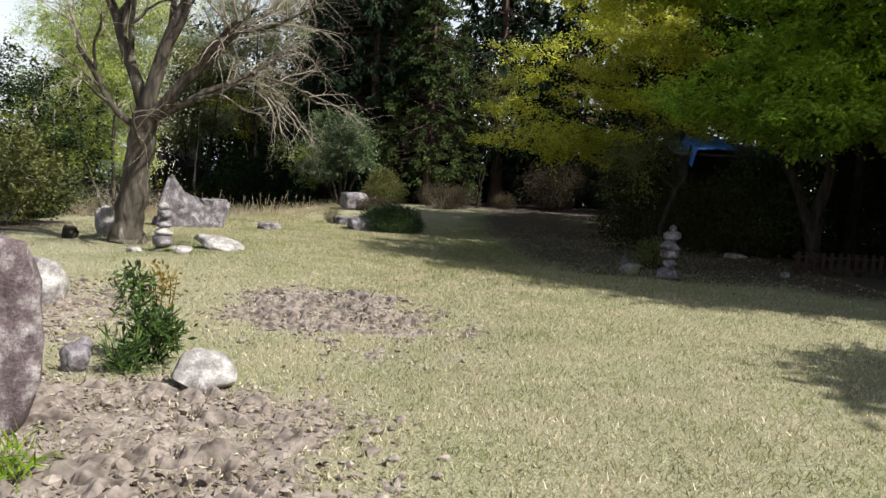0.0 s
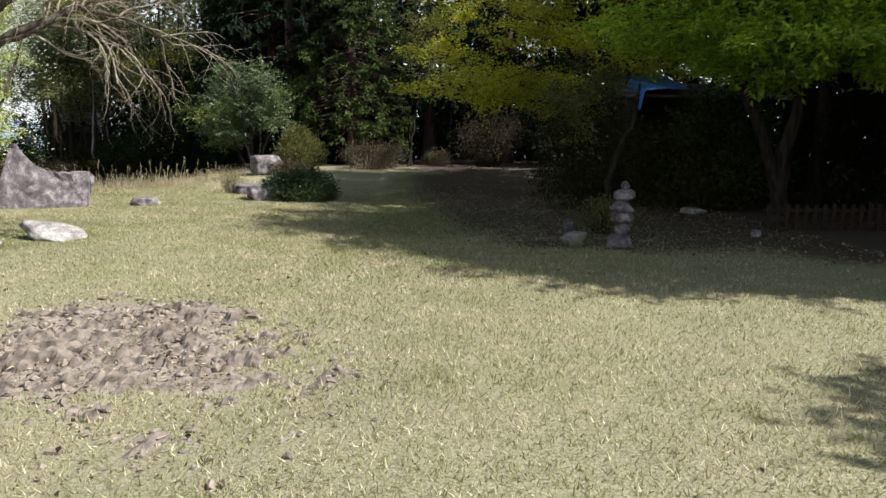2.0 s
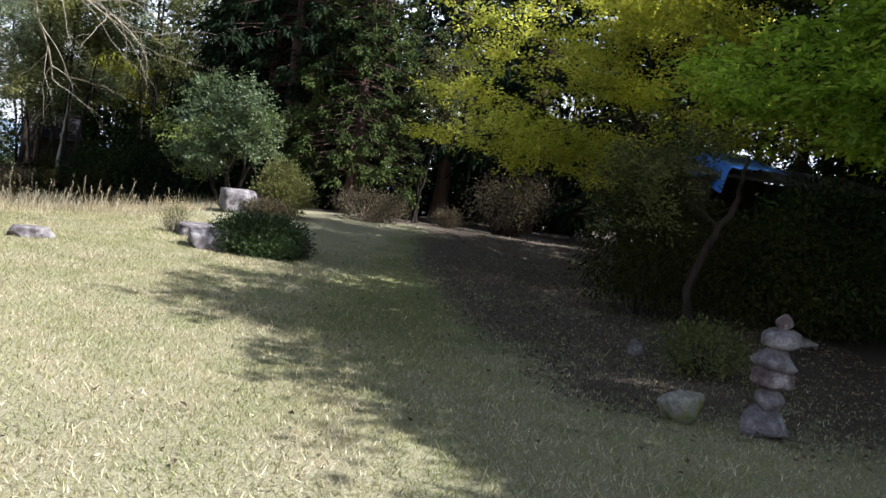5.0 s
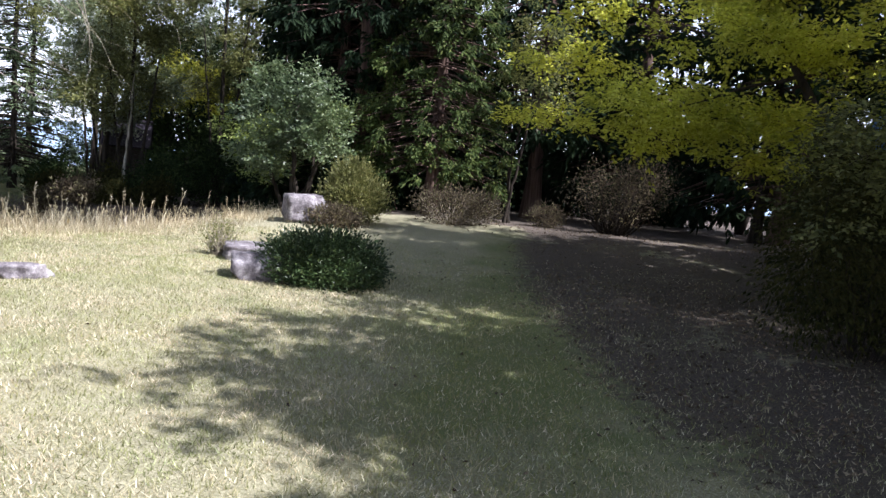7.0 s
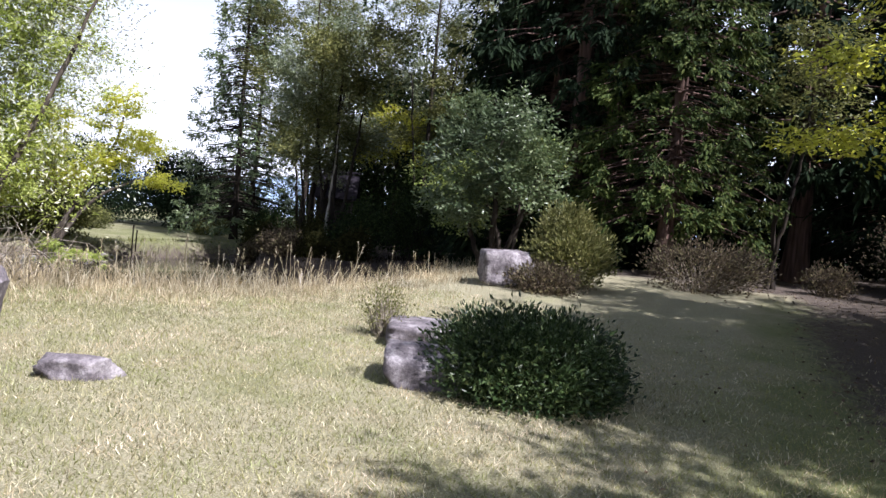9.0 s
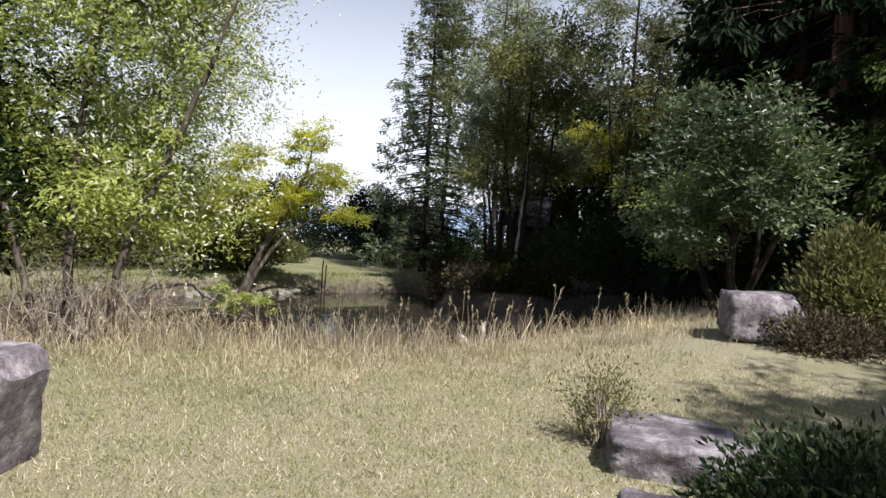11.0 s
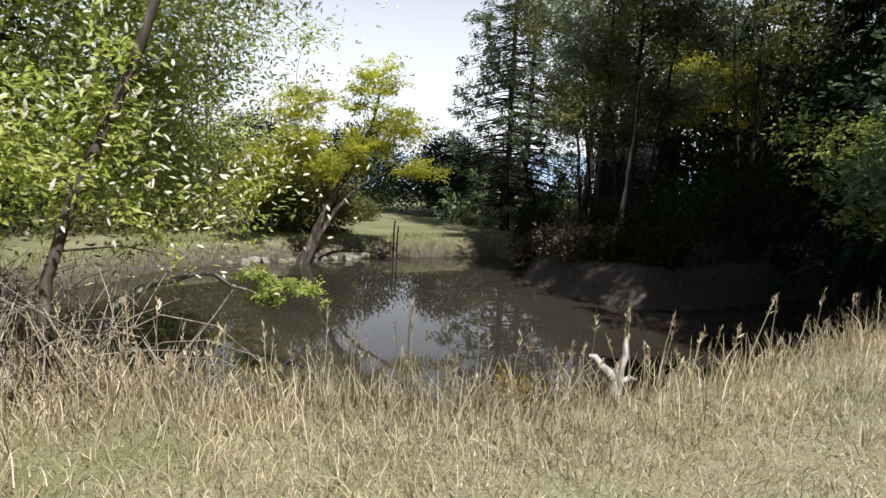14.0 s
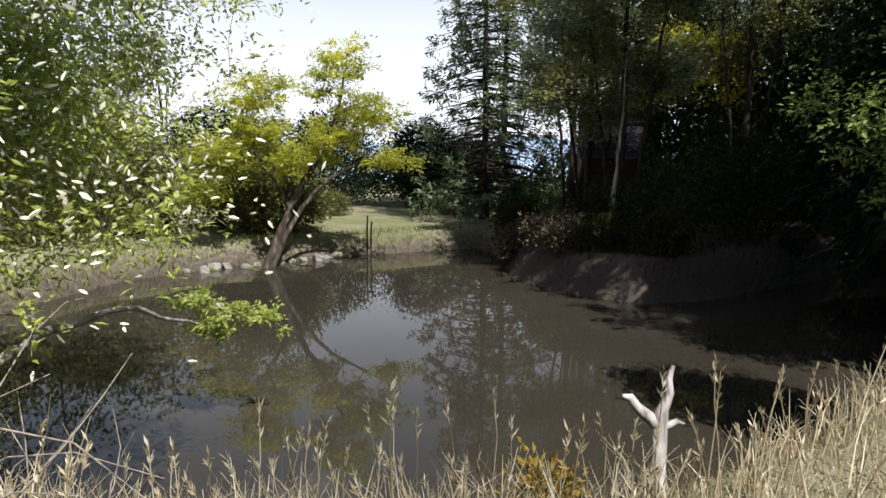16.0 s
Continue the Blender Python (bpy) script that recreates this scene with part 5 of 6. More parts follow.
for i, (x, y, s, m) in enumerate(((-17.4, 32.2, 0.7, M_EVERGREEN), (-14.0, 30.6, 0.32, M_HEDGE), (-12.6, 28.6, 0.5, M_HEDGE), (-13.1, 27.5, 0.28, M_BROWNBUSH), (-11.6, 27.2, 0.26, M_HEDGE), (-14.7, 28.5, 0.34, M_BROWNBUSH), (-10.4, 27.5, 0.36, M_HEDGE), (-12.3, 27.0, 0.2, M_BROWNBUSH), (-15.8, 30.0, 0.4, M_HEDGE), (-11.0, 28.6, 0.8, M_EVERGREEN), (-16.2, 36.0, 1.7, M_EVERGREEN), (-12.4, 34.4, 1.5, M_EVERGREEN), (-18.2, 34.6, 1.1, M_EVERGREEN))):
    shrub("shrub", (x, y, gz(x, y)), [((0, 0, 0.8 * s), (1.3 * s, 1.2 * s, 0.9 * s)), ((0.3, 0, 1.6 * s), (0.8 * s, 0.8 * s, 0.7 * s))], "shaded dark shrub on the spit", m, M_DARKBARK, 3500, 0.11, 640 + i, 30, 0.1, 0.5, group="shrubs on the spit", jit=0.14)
for i, (x, y, h, rr) in enumerate(((-19.6, 33.0, 13.0, 2.6), (-21.2, 36.0, 14.0, 2.6))):
    conifer("conifer", (x, y, gz(x, y)), h, rr, 0.14, 0.6, "feathery grey-green tree with level airy boughs beside the far lawn", M_CAMELLIA, M_DARKBARK, 300, 55, 0.16, 200 + i, -0.2, group="feathery conifers", spread=0.3)
broadleaf("tree", (-14.4, 37.2, gz(-14.4, 37.2)), [[(0, 0, 0, 0.13), (0.1, 0, 2.5, 0.10), (0, 0, 5.0, 0.05)]], [((0, 0, 5.4), (2.2, 1.9, 1.1)), ((-1.2, 0, 4.4), (1.4, 1.3, 0.8)), ((1.0, 0, 4.2), (1.4, 1.3, 0.8))],
          "bright yellow-green maple beyond the hut", M_YELLOW, M_DARKBARK, 130, 90, 0.13, 0.42, 0.35, -0.1, 14, 211, shell=0.35)
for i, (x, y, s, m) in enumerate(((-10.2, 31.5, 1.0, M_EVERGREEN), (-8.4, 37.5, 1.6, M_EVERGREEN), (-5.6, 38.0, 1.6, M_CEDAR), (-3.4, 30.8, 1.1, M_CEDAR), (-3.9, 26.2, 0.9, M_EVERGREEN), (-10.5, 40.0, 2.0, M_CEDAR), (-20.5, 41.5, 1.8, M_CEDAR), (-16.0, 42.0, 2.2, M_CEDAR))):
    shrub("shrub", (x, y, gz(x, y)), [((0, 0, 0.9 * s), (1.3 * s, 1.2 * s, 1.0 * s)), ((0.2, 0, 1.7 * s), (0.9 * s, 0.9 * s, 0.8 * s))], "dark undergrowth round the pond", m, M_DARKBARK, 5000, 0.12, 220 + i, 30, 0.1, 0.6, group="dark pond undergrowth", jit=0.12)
broadleaf("tree", (-4.4, 24.2, gz(-4.4, 24.2)), [[(0, 0, 0, 0.06), (-0.3, 0.2, 0.9, 0.05), (-0.8, 0.3, 1.8, 0.03), (-1.2, 0.4, 2.4, 0.015)], [(0.1, 0, 0, 0.05), (0.2, 0.1, 1.2, 0.04), (0.1, 0.1, 2.4, 0.02)]],
          [((-0.7, 0.2, 2.0), (1.1, 1.0, 0.8)), ((0.2, 0.1, 2.6), (1.0, 1.0, 0.7)), ((-1.4, 0.5, 1.3), (0.9, 0.8, 0.5)), ((-2.1, 0.7, 1.9), (0.9, 0.8, 0.45))], "leafy bank tree overhanging the shaded water", M_FRESH, M_DARKBARK, 110, 80, 0.085, 0.32, 0.5, -0.15, 12, 231)


belt("far_wood", [(-34, 10), (-31, 16), (-30, 22), (-33, 27)], 7.5, 2.2, 150, 26000, 0.21, M_OLIVE, 401, "leafy wood on the far side of the pond", 0, 26)
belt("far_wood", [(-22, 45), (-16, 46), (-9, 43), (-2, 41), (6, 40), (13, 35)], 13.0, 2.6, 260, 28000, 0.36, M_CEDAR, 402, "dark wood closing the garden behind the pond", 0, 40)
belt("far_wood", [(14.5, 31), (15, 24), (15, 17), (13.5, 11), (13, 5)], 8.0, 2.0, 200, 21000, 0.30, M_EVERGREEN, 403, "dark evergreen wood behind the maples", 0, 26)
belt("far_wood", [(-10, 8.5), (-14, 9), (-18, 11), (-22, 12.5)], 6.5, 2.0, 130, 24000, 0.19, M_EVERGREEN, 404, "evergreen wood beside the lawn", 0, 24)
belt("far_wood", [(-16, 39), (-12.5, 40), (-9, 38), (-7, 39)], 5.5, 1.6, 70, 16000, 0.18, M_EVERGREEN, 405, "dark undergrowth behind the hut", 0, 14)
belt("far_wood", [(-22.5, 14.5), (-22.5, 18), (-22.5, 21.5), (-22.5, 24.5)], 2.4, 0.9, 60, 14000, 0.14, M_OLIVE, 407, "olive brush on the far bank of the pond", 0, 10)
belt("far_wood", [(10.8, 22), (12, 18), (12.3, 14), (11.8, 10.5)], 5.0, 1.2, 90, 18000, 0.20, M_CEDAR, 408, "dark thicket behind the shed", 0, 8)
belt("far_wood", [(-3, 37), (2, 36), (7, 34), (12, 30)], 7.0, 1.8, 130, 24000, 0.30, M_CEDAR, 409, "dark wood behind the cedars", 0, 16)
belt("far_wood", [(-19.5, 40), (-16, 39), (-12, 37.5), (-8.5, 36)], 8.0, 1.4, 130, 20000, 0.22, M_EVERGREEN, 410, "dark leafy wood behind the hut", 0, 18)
belt("far_wood", [(-31, 36), (-27.5, 38), (-24, 41)], 1.9, 1.2, 40, 8000, 0.17, M_EVERGREEN, 406, "low dark bushes in front of the lake", 0, 0)


def dead_pole(at, h, r0, seed):
    tb = Tubes()
    r = rng_of(seed)
    pts = np.stack([np.linspace(0, 0.05, 7) + r.normal(0, 0.008, 7), r.normal(0, 0.008, 7), np.linspace(-0.2, h, 7)], -1)
    tb.add(pts, np.linspace(r0, r0 * 0.8, 7), 8)
    ob = lone("post", tb.mesh("post", M_DARKBARK), M_DARKBARK, "thin dark post standing at the far bank", "post")
    ob.location = at


for px, ph in ((-17.9, 1.35), (-17.74, 1.2)):
    dead_pole((px, 26.3, WATER_Z - 0.2), ph, 0.026, 5)


def hut():
    """Small dark timber hut with a pitched shingle roof, horizontal wall boards and an open lower storey on posts."""
    x, y = -15.0, 33.6
    root = thing("hut", (x, y, gz(x, y)), "small dark timber hut with a pitched shingle roof", "hut", rz=28)
    root.scale = (0.62, 0.8, 1.0)

    def box(name, sx, sy, sz, px, py, pz, mat, rx=0.0, label=""):
        bm = bmesh.new()
        bmesh.ops.create_cube(bm, size=1.0)
        for v in bm.verts:
            v.co = (v.co.x * sx, v.co.y * sy, v.co.z * sz)
        bmesh.ops.bevel(bm, geom=bm.edges[:], offset=0.012, segments=1, affect="EDGES")
        ob = part(name, bm, mat, root, label)
        ob.matrix_basis = pose(px, py, pz, rx)
        return ob

    for px in (-1.0, 1.0):
        for py in (-0.9, 0.9):
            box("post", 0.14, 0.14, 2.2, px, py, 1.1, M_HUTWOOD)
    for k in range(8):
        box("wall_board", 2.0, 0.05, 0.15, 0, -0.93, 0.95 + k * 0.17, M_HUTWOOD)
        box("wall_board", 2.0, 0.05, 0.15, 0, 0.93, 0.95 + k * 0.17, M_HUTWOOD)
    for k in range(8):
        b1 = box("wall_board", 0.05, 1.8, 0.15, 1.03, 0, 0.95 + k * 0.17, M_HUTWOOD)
    for side in (-1, 1):
        for k in range(7):
            box("roof_course", 2.9, 0.30, 0.05, 0, side * (1.38 - k * 0.205), 2.06 + k * 0.135, M_HUTROOF, -side * 33)
    box("ridge", 2.95, 0.16, 0.10, 0, 0, 3.06, M_HUTROOF)


hut()

for i, (x, y, h) in enumerate(((-13.15, 30.2, 0.62), (-12.0, 31.2, 0.66))):
    rock("rock", (x, y, gz(x, y)), (0.26, 0.24, h * 1.3), M_WHITEPAINT, "pale upright stone on the spit", 240 + i, 0, 0.1)


def shed():
    """Low grey-roofed shed under the maples, a blue tarpaulin over its corner, a paling fence in front."""
    x, y = 8.3, 17.4
    root = thing("shed", (x, y, gz(x, y)), "low dark shed with grey sheet roof under the trees", "shed", rz=-6)

    def slab(name, pts, mat, thick, label=""):
        bm = bmesh.new()
        lo = [bm.verts.new(p) for p in pts]
        hi = [bm.verts.new((p[0], p[1], p[2] + thick)) for p in pts]
        bm.faces.new(lo[::-1])
        bm.faces.new(hi)
        for i in range(4):
            j = (i + 1) % 4
            bm.faces.new((lo[i], lo[j], hi[j], hi[i]))
        return part(name, bm, mat, root, label)

    slab("roof", [(-2.4, -1.3, 2.25), (1.2, -1.3, 2.2), (1.2, 1.6, 2.7), (-2.4, 1.6, 2.75)], M_ROOFGREY, 0.06)
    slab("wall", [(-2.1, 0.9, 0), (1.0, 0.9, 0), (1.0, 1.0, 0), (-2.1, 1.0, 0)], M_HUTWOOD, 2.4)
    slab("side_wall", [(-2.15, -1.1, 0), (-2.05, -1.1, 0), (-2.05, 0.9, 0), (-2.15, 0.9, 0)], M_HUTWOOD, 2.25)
    bm = bmesh.new()
    bmesh.ops.create_grid(bm, x_segments=18, y_segments=12, size=1.0)
    for v in bm.verts:
        fx, fy = v.co.x, v.co.y
        zz = 2.33 + (fy + 1) * 0.28 + 0.05 * noise.noise(Vector((fx * 3, fy * 3, 1)))
        over = max(0.0, -fx - 0.72)
        v.co = (-1.55 + fx * 0.55 + over * 0.25, -0.2 + fy * 1.45, zz - over * 1.6 + 0.05)
    part("tarpaulin", bm, M_TARP, root, "crumpled blue tarpaulin")


shed()


def fence():
    root = thing("fence", (6.6, 10.9, gz(6.6, 10.9)), "low dark brown paling fence in deep shade", "fence", rz=8)
    for k in range(14):
        bm = bmesh.new()
        bmesh.ops.create_cube(bm, size=1.0)
        for v in bm.verts:
            v.co = (v.co.x * 0.07, v.co.y * 0.02, v.co.z * 0.40)
        bmesh.ops.bevel(bm, geom=bm.edges[:], offset=0.006, segments=1, affect="EDGES")
        part("slat", bm, M_FENCE, root).location = (k * 0.15, 0, 0.19)
    for z in (0.10, 0.30):
        bm = bmesh.new()
        bmesh.ops.create_cube(bm, size=1.0)
        for v in bm.verts:
            v.co = (v.co.x * 2.1, v.co.y * 0.03, v.co.z * 0.05)
        part("rail", bm, M_FENCE, root).location = (0.98, 0.03, z)


fence()


def driftwood():
    tb = Tubes()
    r = rng_of(8)
    tb.add([(0.05, 0, -0.3), (0.02, 0.02, 0.2), (0.0, 0, 0.55), (0.0, 0, 0.85), (0.02, 0.0, 0.98), (0.05, 0.03, 1.10), (0.04, 0.02, 1.20), (0.06, 0.04, 1.29)], [0.09, 0.07, 0.062, 0.058, 0.042, 0.030, 0.028, 0.012], 10)
    tb.add([(0.0, 0, 0.86), (-0.06, -0.06, 0.93), (-0.11, -0.11, 0.99), (-0.15, -0.14, 1.06), (-0.19, -0.18, 1.07)], [0.05, 0.042, 0.036, 0.030, 0.012], 8)
    tb.add([(0.02, 0, 0.85), (0.10, 0.06, 0.90), (0.13, 0.1, 0.88)], [0.032, 0.02, 0.01], 6)
    ob = lone("driftwood", tb.mesh("driftwood", M_DRIFT), M_DRIFT, "bleached forked dead stump at the pond edge", "stump")
    ob.location = (-6.15, 19.2, WATER_Z + 0.02)


driftwood()


# ---- loose stuff: clods, fallen leaves, reeds, grass ----
PATH_XY = np.array([(e[0], e[1]) for _, e, _, _ in PATH])


def scatter(n, x0, x1, y0, y1, keep, r):
    p = np.stack([r.uniform(x0, x1, n), r.uniform(y0, y1, n)], -1)
    return p[r.random(n) < keep(p[:, 0], p[:, 1])]


def clods():
    r = rng_of(301)
    p = scatter(26000, -3.2, 1.8, 0.6, 8.0, lambda x, y: mud_amount(x, y) ** 1.2 * (0.45 + 0.55 * (np.sin(x * 3.1 + y) * np.sin(y * 2.7) > 0)), r)
    n = len(p)
    bm = bmesh.new()
    bmesh.ops.create_icosphere(bm, subdivisions=1, radius=1.0)
    bv = np.array([v.co[:] for v in bm.verts])
    bf = np.array([[v.index for v in f.verts] for f in bm.faces])
    bm.free()
    s = 0.006 + 0.026 * r.random(n) ** 2.4 + 0.018 * (r.random(n) < 0.02)
    v = bv[None] * s[:, None, None] * r.uniform(0.6, 1.5, (n, 1, 3)) * r.uniform(0.5, 1.35, (n, len(bv), 1))
    v[:, :, 2] *= 0.75
    v += np.stack([p[:, 0], p[:, 1], ground_z(p[:, 0], p[:, 1]) + s * 0.25], -1)[:, None]
    f = (bf[None] + len(bv) * np.arange(n)[:, None, None]).reshape(-1, 3)
    ob = new("clods", mesh_from("clods", v.reshape(-1, 3), f, [M_CLOD]))
    tagged(ob, "dry lumps of torn-up mud on the lawn", "soil", kind="stuff")


clods()


def torn_soil():
    """Rutted bare soil, rough to the depth of a hand, rising out of the turf."""
    xs, ys = np.arange(-3.4, 1.7, 0.024), np.arange(0.3, 7.8, 0.024)
    gx, gy = np.meshgrid(xs, ys)
    amt = mud_amount(gx, gy)
    base = ground_z(gx, gy)
    ridge = np.zeros_like(gx)
    for i in range(gx.shape[0]):
        for j in range(gx.shape[1]):
            if amt[i, j] > 0.08:
                q = Vector((gx[i, j] * 4.6, gy[i, j] * 4.6, 0.3))
                ridge[i, j] = noise.noise(q) * 0.5 + noise.noise(q * 2.3) * 0.5 + noise.noise(q * 4.9) * 0.4
    z = base - 0.022 + smooth01(amt * 1.4) * (0.025 + 0.12 * ridge)
    v = np.stack([gx, gy, z], -1).reshape(-1, 3)
    nx = gx.shape[1]
    i, j = np.nonzero(amt[:-1, :-1] > 0.12)
    k = i * nx + j
    f = np.stack([k, k + 1, k + nx + 1, k + nx], -1)
    ob = new("torn_soil", mesh_from("torn_soil", v, f, [M_MUD], False))
    tagged(ob, "rutted grey-brown bare soil torn up in the lawn", "soil", kind="stuff")


torn_soil()


def fallen_leaves():
    r = rng_of(302)
    a = scatter(38000, -0.2, 7, 6.5, 24, lambda x, y: 0.012 + 0.8 * litter_amount(x, y) ** 1.5 * (0.3 + 0.7 * (y < 18)), r)
    b = scatter(4500, -3.5, 1.2, 0.5, 7.5, lambda x, y: 0.01 + 0.35 * mud_amount(x, y), r)
    c = scatter(1200, -3, 4, 2, 22, lambda x, y: np.full(x.shape, 0.025), r)
    p2 = np.concatenate([a, b, c])
    p = np.stack([p2[:, 0], p2[:, 1], ground_z(p2[:, 0], p2[:, 1]) + r.uniform(0.01, 0.035, len(p2))], -1)
    d = r.normal(size=p.shape) * np.array([1, 1, 0.35])
    ob = new("fallen_leaves", leaves("fallen_leaves", p, d, 0.042, 0.024, M_LITTER, r, 0.4))
    tagged(ob, "scattered dry brown fallen leaves", "leaves", kind="stuff")
    q2 = scatter(34000, -4.5, 1.6, 0.2, 8.0, lambda x, y: 0.04 + 0.6 * mud_amount(x, y), r)
    q = np.stack([q2[:, 0], q2[:, 1], ground_z(q2[:, 0], q2[:, 1]) + r.uniform(0.0, 0.03, len(q2))], -1)
    d = r.normal(size=q.shape) * np.array([1, 1, 0.45])
    ob = new("leaf_scraps", leaves("leaf_scraps", q, d, 0.038, 0.013, M_PALELITTER, r, 0.4))
    tagged(ob, "bleached scraps of dry leaves and grass on bare soil", "leaves", kind="stuff")


fallen_leaves()


def blades(name, p2, height, width, mat, r, lean=0.6, segs=1, top=0.0):
    """Grass blades as slim triangles, or as bent two-piece blades."""
    n = len(p2)
    z = ground_z(p2[:, 0], p2[:, 1])
    root_p = np.stack([p2[:, 0], p2[:, 1], z - 0.004], -1)
    a = r.random(n) * 2 * np.pi
    side = np.stack([np.cos(a), np.sin(a), np.zeros(n)], -1)
    h = (height * r.uniform(0.4, 1.5, n))[:, None]
    w = (width * r.uniform(0.7, 1.3, n))[:, None]
    ln = r.normal(size=(n, 3)) * lean
    ln[:, 2] = 1.0
    tip = root_p + unit(ln) * h
    if segs == 1:
        v = np.stack([root_p - side * w / 2, root_p + side * w / 2, tip], 1).reshape(-1, 3)
        return mesh_from(name, v, np.arange(3 * n).reshape(-1, 3), [mat])
    midp = root_p + unit(ln * np.array([0.5, 0.5, 1])) * h * 0.55
    v = np.stack([root_p - side * w / 2, root_p + side * w / 2, midp + side * w * 0.4, midp - side * w * 0.4, tip + side * w * 0.12, tip - side * w * 0.12], 1).reshape(-1, 3)
    b = 6 * np.arange(n)[:, None]
    f = np.concatenate([b + np.array([0, 1, 2, 3]), b + np.array([3, 2, 4, 5])])
    return mesh_from(name, v, f, [mat])


def lawn():
    r = rng_of(303)

    def keep(x, y):
        d2 = np.min(np.hypot(x[:, None] - PATH_XY[None, :, 0], y[:, None] - PATH_XY[None, :, 1]), axis=1)
        dens = np.clip(1.15 - d2 / 5.0, 0.12, 1.0)
        dens *= np.clip(1.05 - 1.25 * mud_amount(x, y), 0.04, 1)
        dens *= np.clip(1.0 - 0.9 * litter_amount(x, y), 0.12, 1)
        dens *= pond_distance(x, y) > 0.3
        return dens

    p = scatter(1000000, -7.5, 6.0, 0.3, 19.0, keep, r)
    green = r.random(len(p)) < 0.08 + 0.85 * green_amount(p[:, 0], p[:, 1])
    ob = new("grass", blades("grass", p[~green], 0.038, 0.0076, M_GRASS, r, 0.95))
    tagged(ob, "short dry straw-coloured lawn grass", "grass", kind="stuff")
    ob = new("grass", blades("grass", p[green], 0.036, 0.0066, M_GREENBLADE, r, 0.85))
    tagged(ob, "fresh green blades among the dry lawn", "grass", kind="stuff")


    q = scatter(110000, -7, 3, 8, 17.5, lambda x, y: 0.5 * (patchy(x * 2.2, y * 2.2) > 0.12) * (pond_distance(x, y) > 0.3) * (1 - litter_amount(x, y)), r)
    ob = new("straw_tufts", blades("straw_tufts", q, 0.05, 0.006, M_REED, r, 1.1))
    tagged(ob, "bleached straw tufts standing in the lawn", "grass", kind="stuff")


lawn()


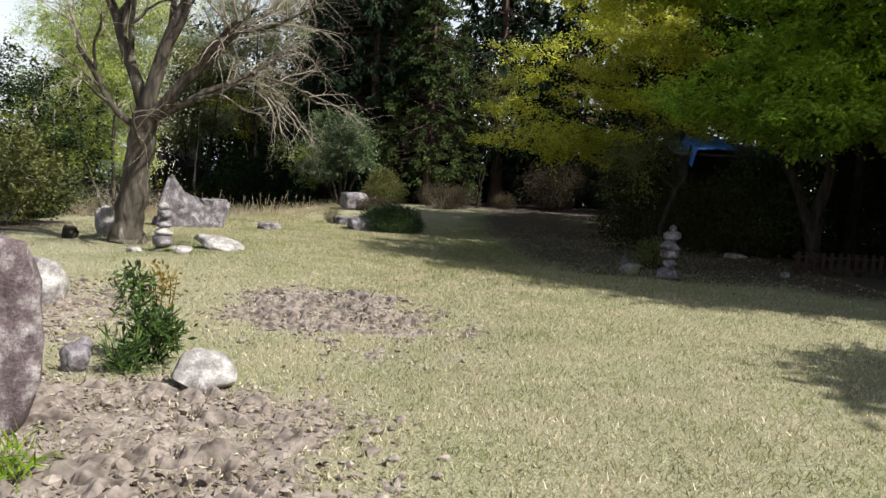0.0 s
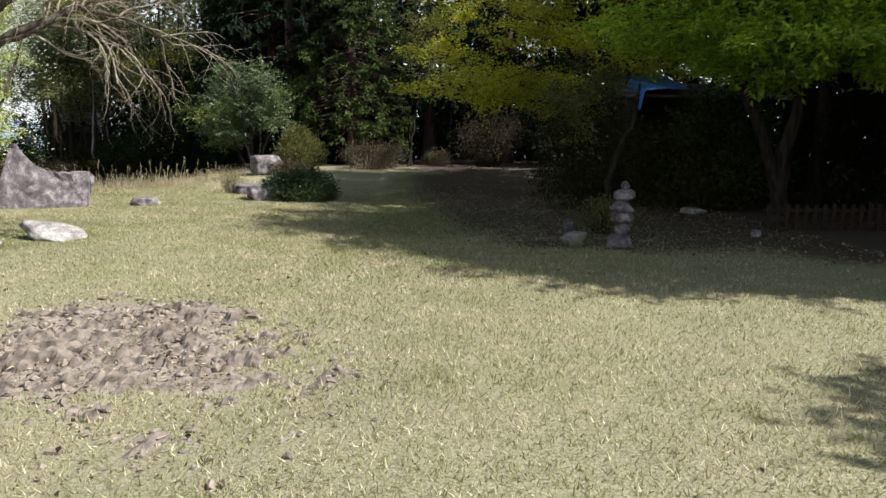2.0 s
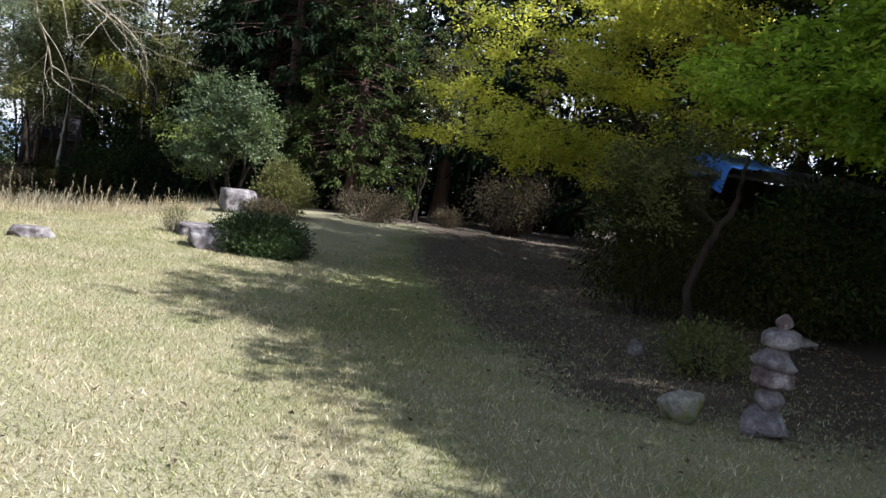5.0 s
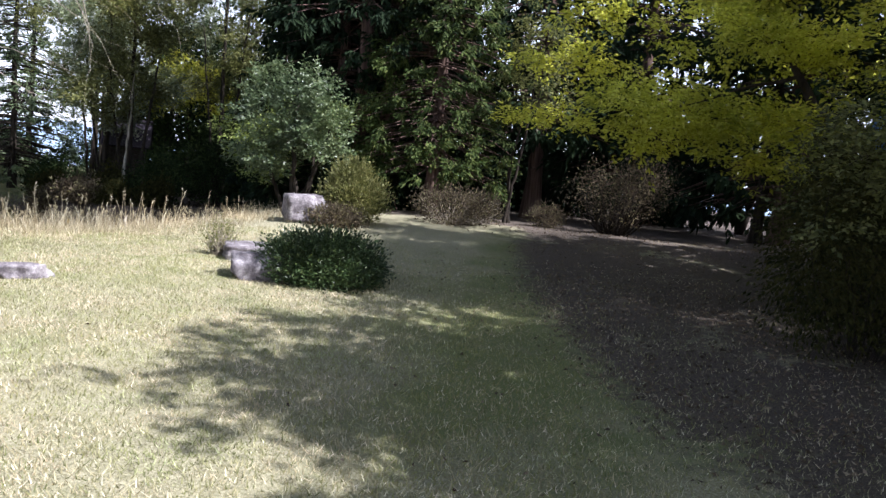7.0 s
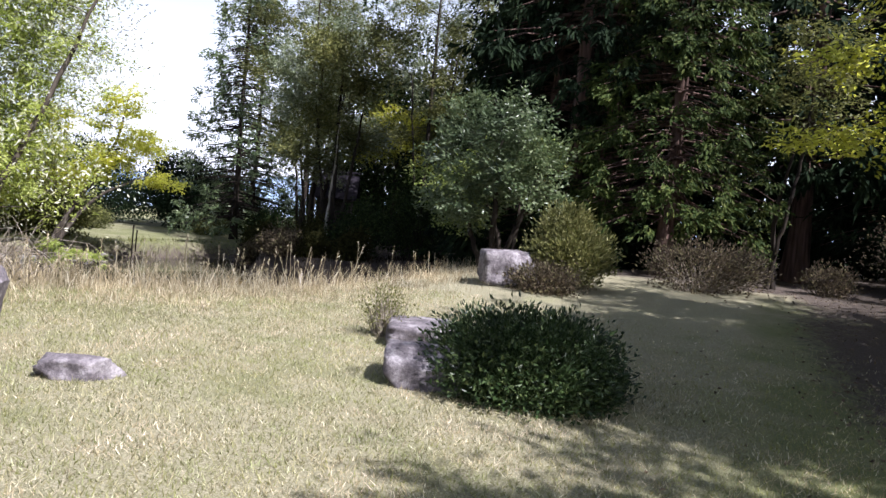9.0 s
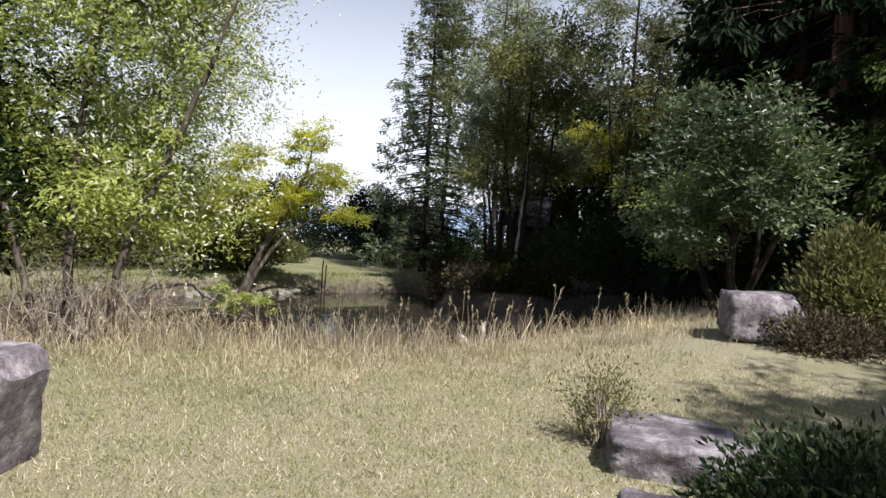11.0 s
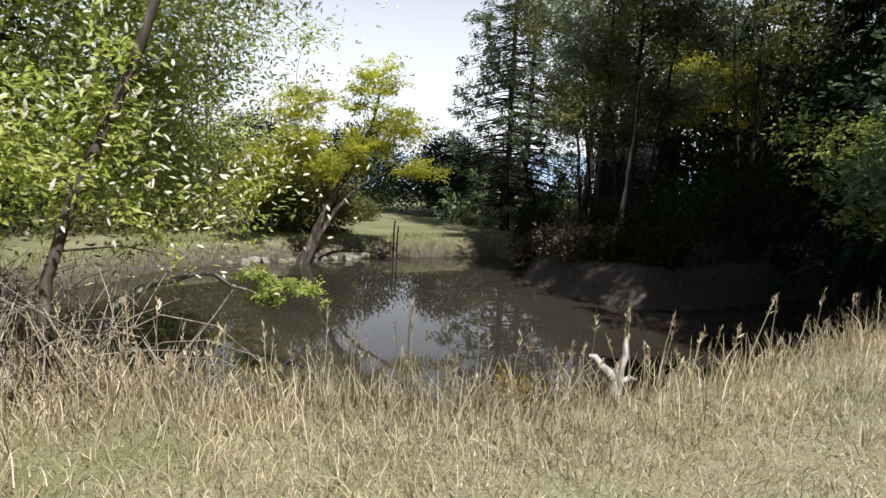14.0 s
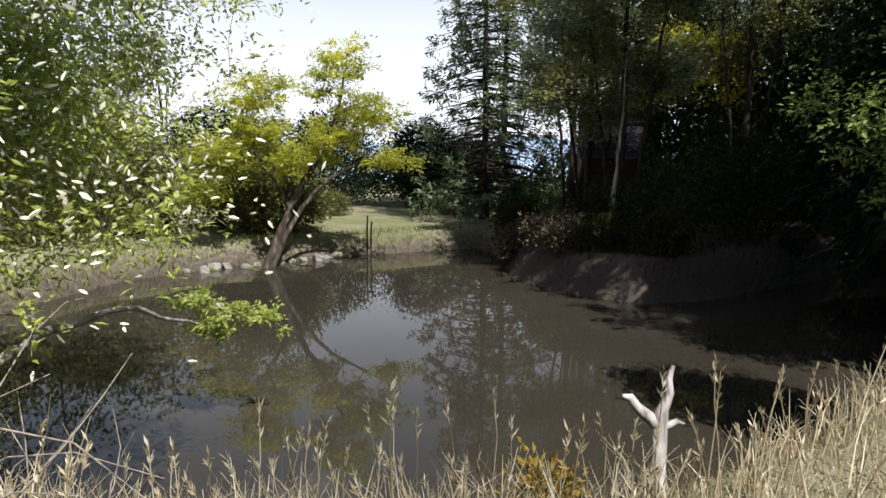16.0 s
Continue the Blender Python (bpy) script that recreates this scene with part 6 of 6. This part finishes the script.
def reeds():
    r = rng_of(304)
    tops = np.array([(-8.6, 14.6), (-7.5, 15.6), (-6.6, 16.5), (-6.0, 17.5), (-5.6, 18.6), (-5.3, 20.0), (-5.0, 21.8), (-4.7, 23.4)])

    def near(x, y):
        d = pond_distance(x, y)
        m = np.exp(-((d - 1.12) / 0.48) ** 2)
        s = -0.69 * (x + 4) + 0.72 * (y - 15)
        gap = np.ones(x.shape)
        for gx, gy, rad in ((-5.55, 18.2, 0.30), (-5.40, 17.9, 0.28), (-5.85, 17.42, 0.24), (-5.66, 17.2, 0.22), (-5.62, 17.45, 0.16)):
            gap *= np.hypot(x - gx, y - gy) > rad
        return m * gap * (s < 6.5) * (0.30 + 0.7 * np.clip((18.6 - y) / 2, 0, 1))

    p = scatter(90000, -10.5, -4.2, 13.2, 24.5, near, r)
    ob = new("reeds", blades("reeds", p, 0.24, 0.0062, M_REED, r, 0.38, 2))
    tagged(ob, "bank of dry straw-coloured reeds and grass by the pond", "reeds", kind="stuff")
    q = scatter(4200, -9.5, -4.6, 14, 23, lambda x, y: near(x, y) * 0.6, r)
    tb, heads, ways = Tubes(), [], []
    for x, y in q:
        h = 0.22 + 0.42 * r.random() ** 1.6
        b = np.array([x, y, gz(x, y)])
        t = b + np.array([r.normal(0, 0.07), r.normal(0, 0.07), h])
        pts = bend(b, t, r, 4, 0.04)
        tb.add(pts, [0.004, 0.0035, 0.003, 0.002], 3)
        heads.append(t + (pts[2] - t) * (r.random((12, 1)) * 0.75))
        ways.append(np.repeat((t - b)[None] / h, 12, 0) + r.normal(size=(12, 3)) * 0.38)
    ob = new("seed_heads", leaves("seed_heads", np.concatenate(heads), np.concatenate(ways), 0.045, 0.009, M_REED, r))
    tagged(ob, "ragged bleached seed heads on dry reed stalks", "reeds", kind="stuff")
    ob = new("reed_stalks", tb.mesh("reed_stalks", M_REED))
    tagged(ob, "tall dry reed stalks with seed heads at the waterline", "reeds", kind="stuff")

    def straw(x, y):
        d = pond_distance(x, y)
        gap = (np.hypot(x + 5.5, y - 18.05) > 0.35) & (np.hypot(x + 5.75, y - 17.35) > 0.3)
        return np.exp(-((d - 1.8) / 0.7) ** 2) * gap * (0.35 + 0.65 * (np.sin(x * 5.1 + y * 2) * np.sin(y * 4.3 - x) > 0)) * (-0.69 * (x + 4) + 0.72 * (y - 15) < 6.5)

    p = scatter(60000, -9, -2.6, 14.2, 23, straw, r)
    ob = new("long_grass", blades("long_grass", p, 0.12, 0.006, M_REED, r, 0.8, 2))
    tagged(ob, "long bleached grass along the top of the bank", "grass", kind="stuff")

    def island(x, y):
        d = pond_distance(x, y)
        s = -0.69 * (x + 4) + 0.72 * (y - 15)
        return np.where(x > -16.8, np.exp(-((d - 0.6) / 1.1) ** 2), np.exp(-((d - 0.35) / 0.5) ** 2)) * (s > 7.5)

    p = scatter(70000, -21, -4, 16, 36, island, r)
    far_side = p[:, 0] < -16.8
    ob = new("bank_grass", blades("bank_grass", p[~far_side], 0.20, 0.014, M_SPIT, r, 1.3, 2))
    tagged(ob, "dry brown grass and brush on the spit's bank, shade in its colour", "grass", kind="stuff")
    p = p[far_side]
    ob = new("bank_grass", blades("bank_grass", p, 0.18, 0.014, M_OLIVE, r, 0.8, 2))
    tagged(ob, "rough olive grass along the far banks", "grass", kind="stuff")


reeds()


def bank_stones():
    r = rng_of(306)
    for k in range(14):
        t = k / 13
        x, y = -19.15 + 0.5 * t, 22.0 + 4.2 * t
        s = r.uniform(0.16, 0.34)
        rock("rock", (x + r.normal(0, 0.1), y, WATER_Z), (s * 1.3, s, s), M_MOSSSTONE, "mossy edging stone along the far bank", 310 + k, r.uniform(0, 180), 0.45, group="far bank edging stones")


bank_stones()


def brush_tangle():
    """Dry tangled stems at the foot of the bird cherry."""
    r = rng_of(305)
    tb = Tubes()
    for _ in range(460):
        x, y = r.normal(-7.9, 0.5), r.normal(15.0, 0.45)
        b = np.array([x, y, gz(x, y)])
        t = b + np.array([r.normal(0, 0.45), r.normal(0, 0.3), r.uniform(0.25, 0.85)])
        tb.add(bend(b, t, r, 5, 0.15, 0.1), np.linspace(r.uniform(0.003, 0.008), 0.002, 5), 4)
    ob = new("brushwood", tb.mesh("brushwood", M_TWIG))
    tagged(ob, "tangle of dry leaning stems below the bird cherry", "brushwood", kind="stuff")


brush_tangle()
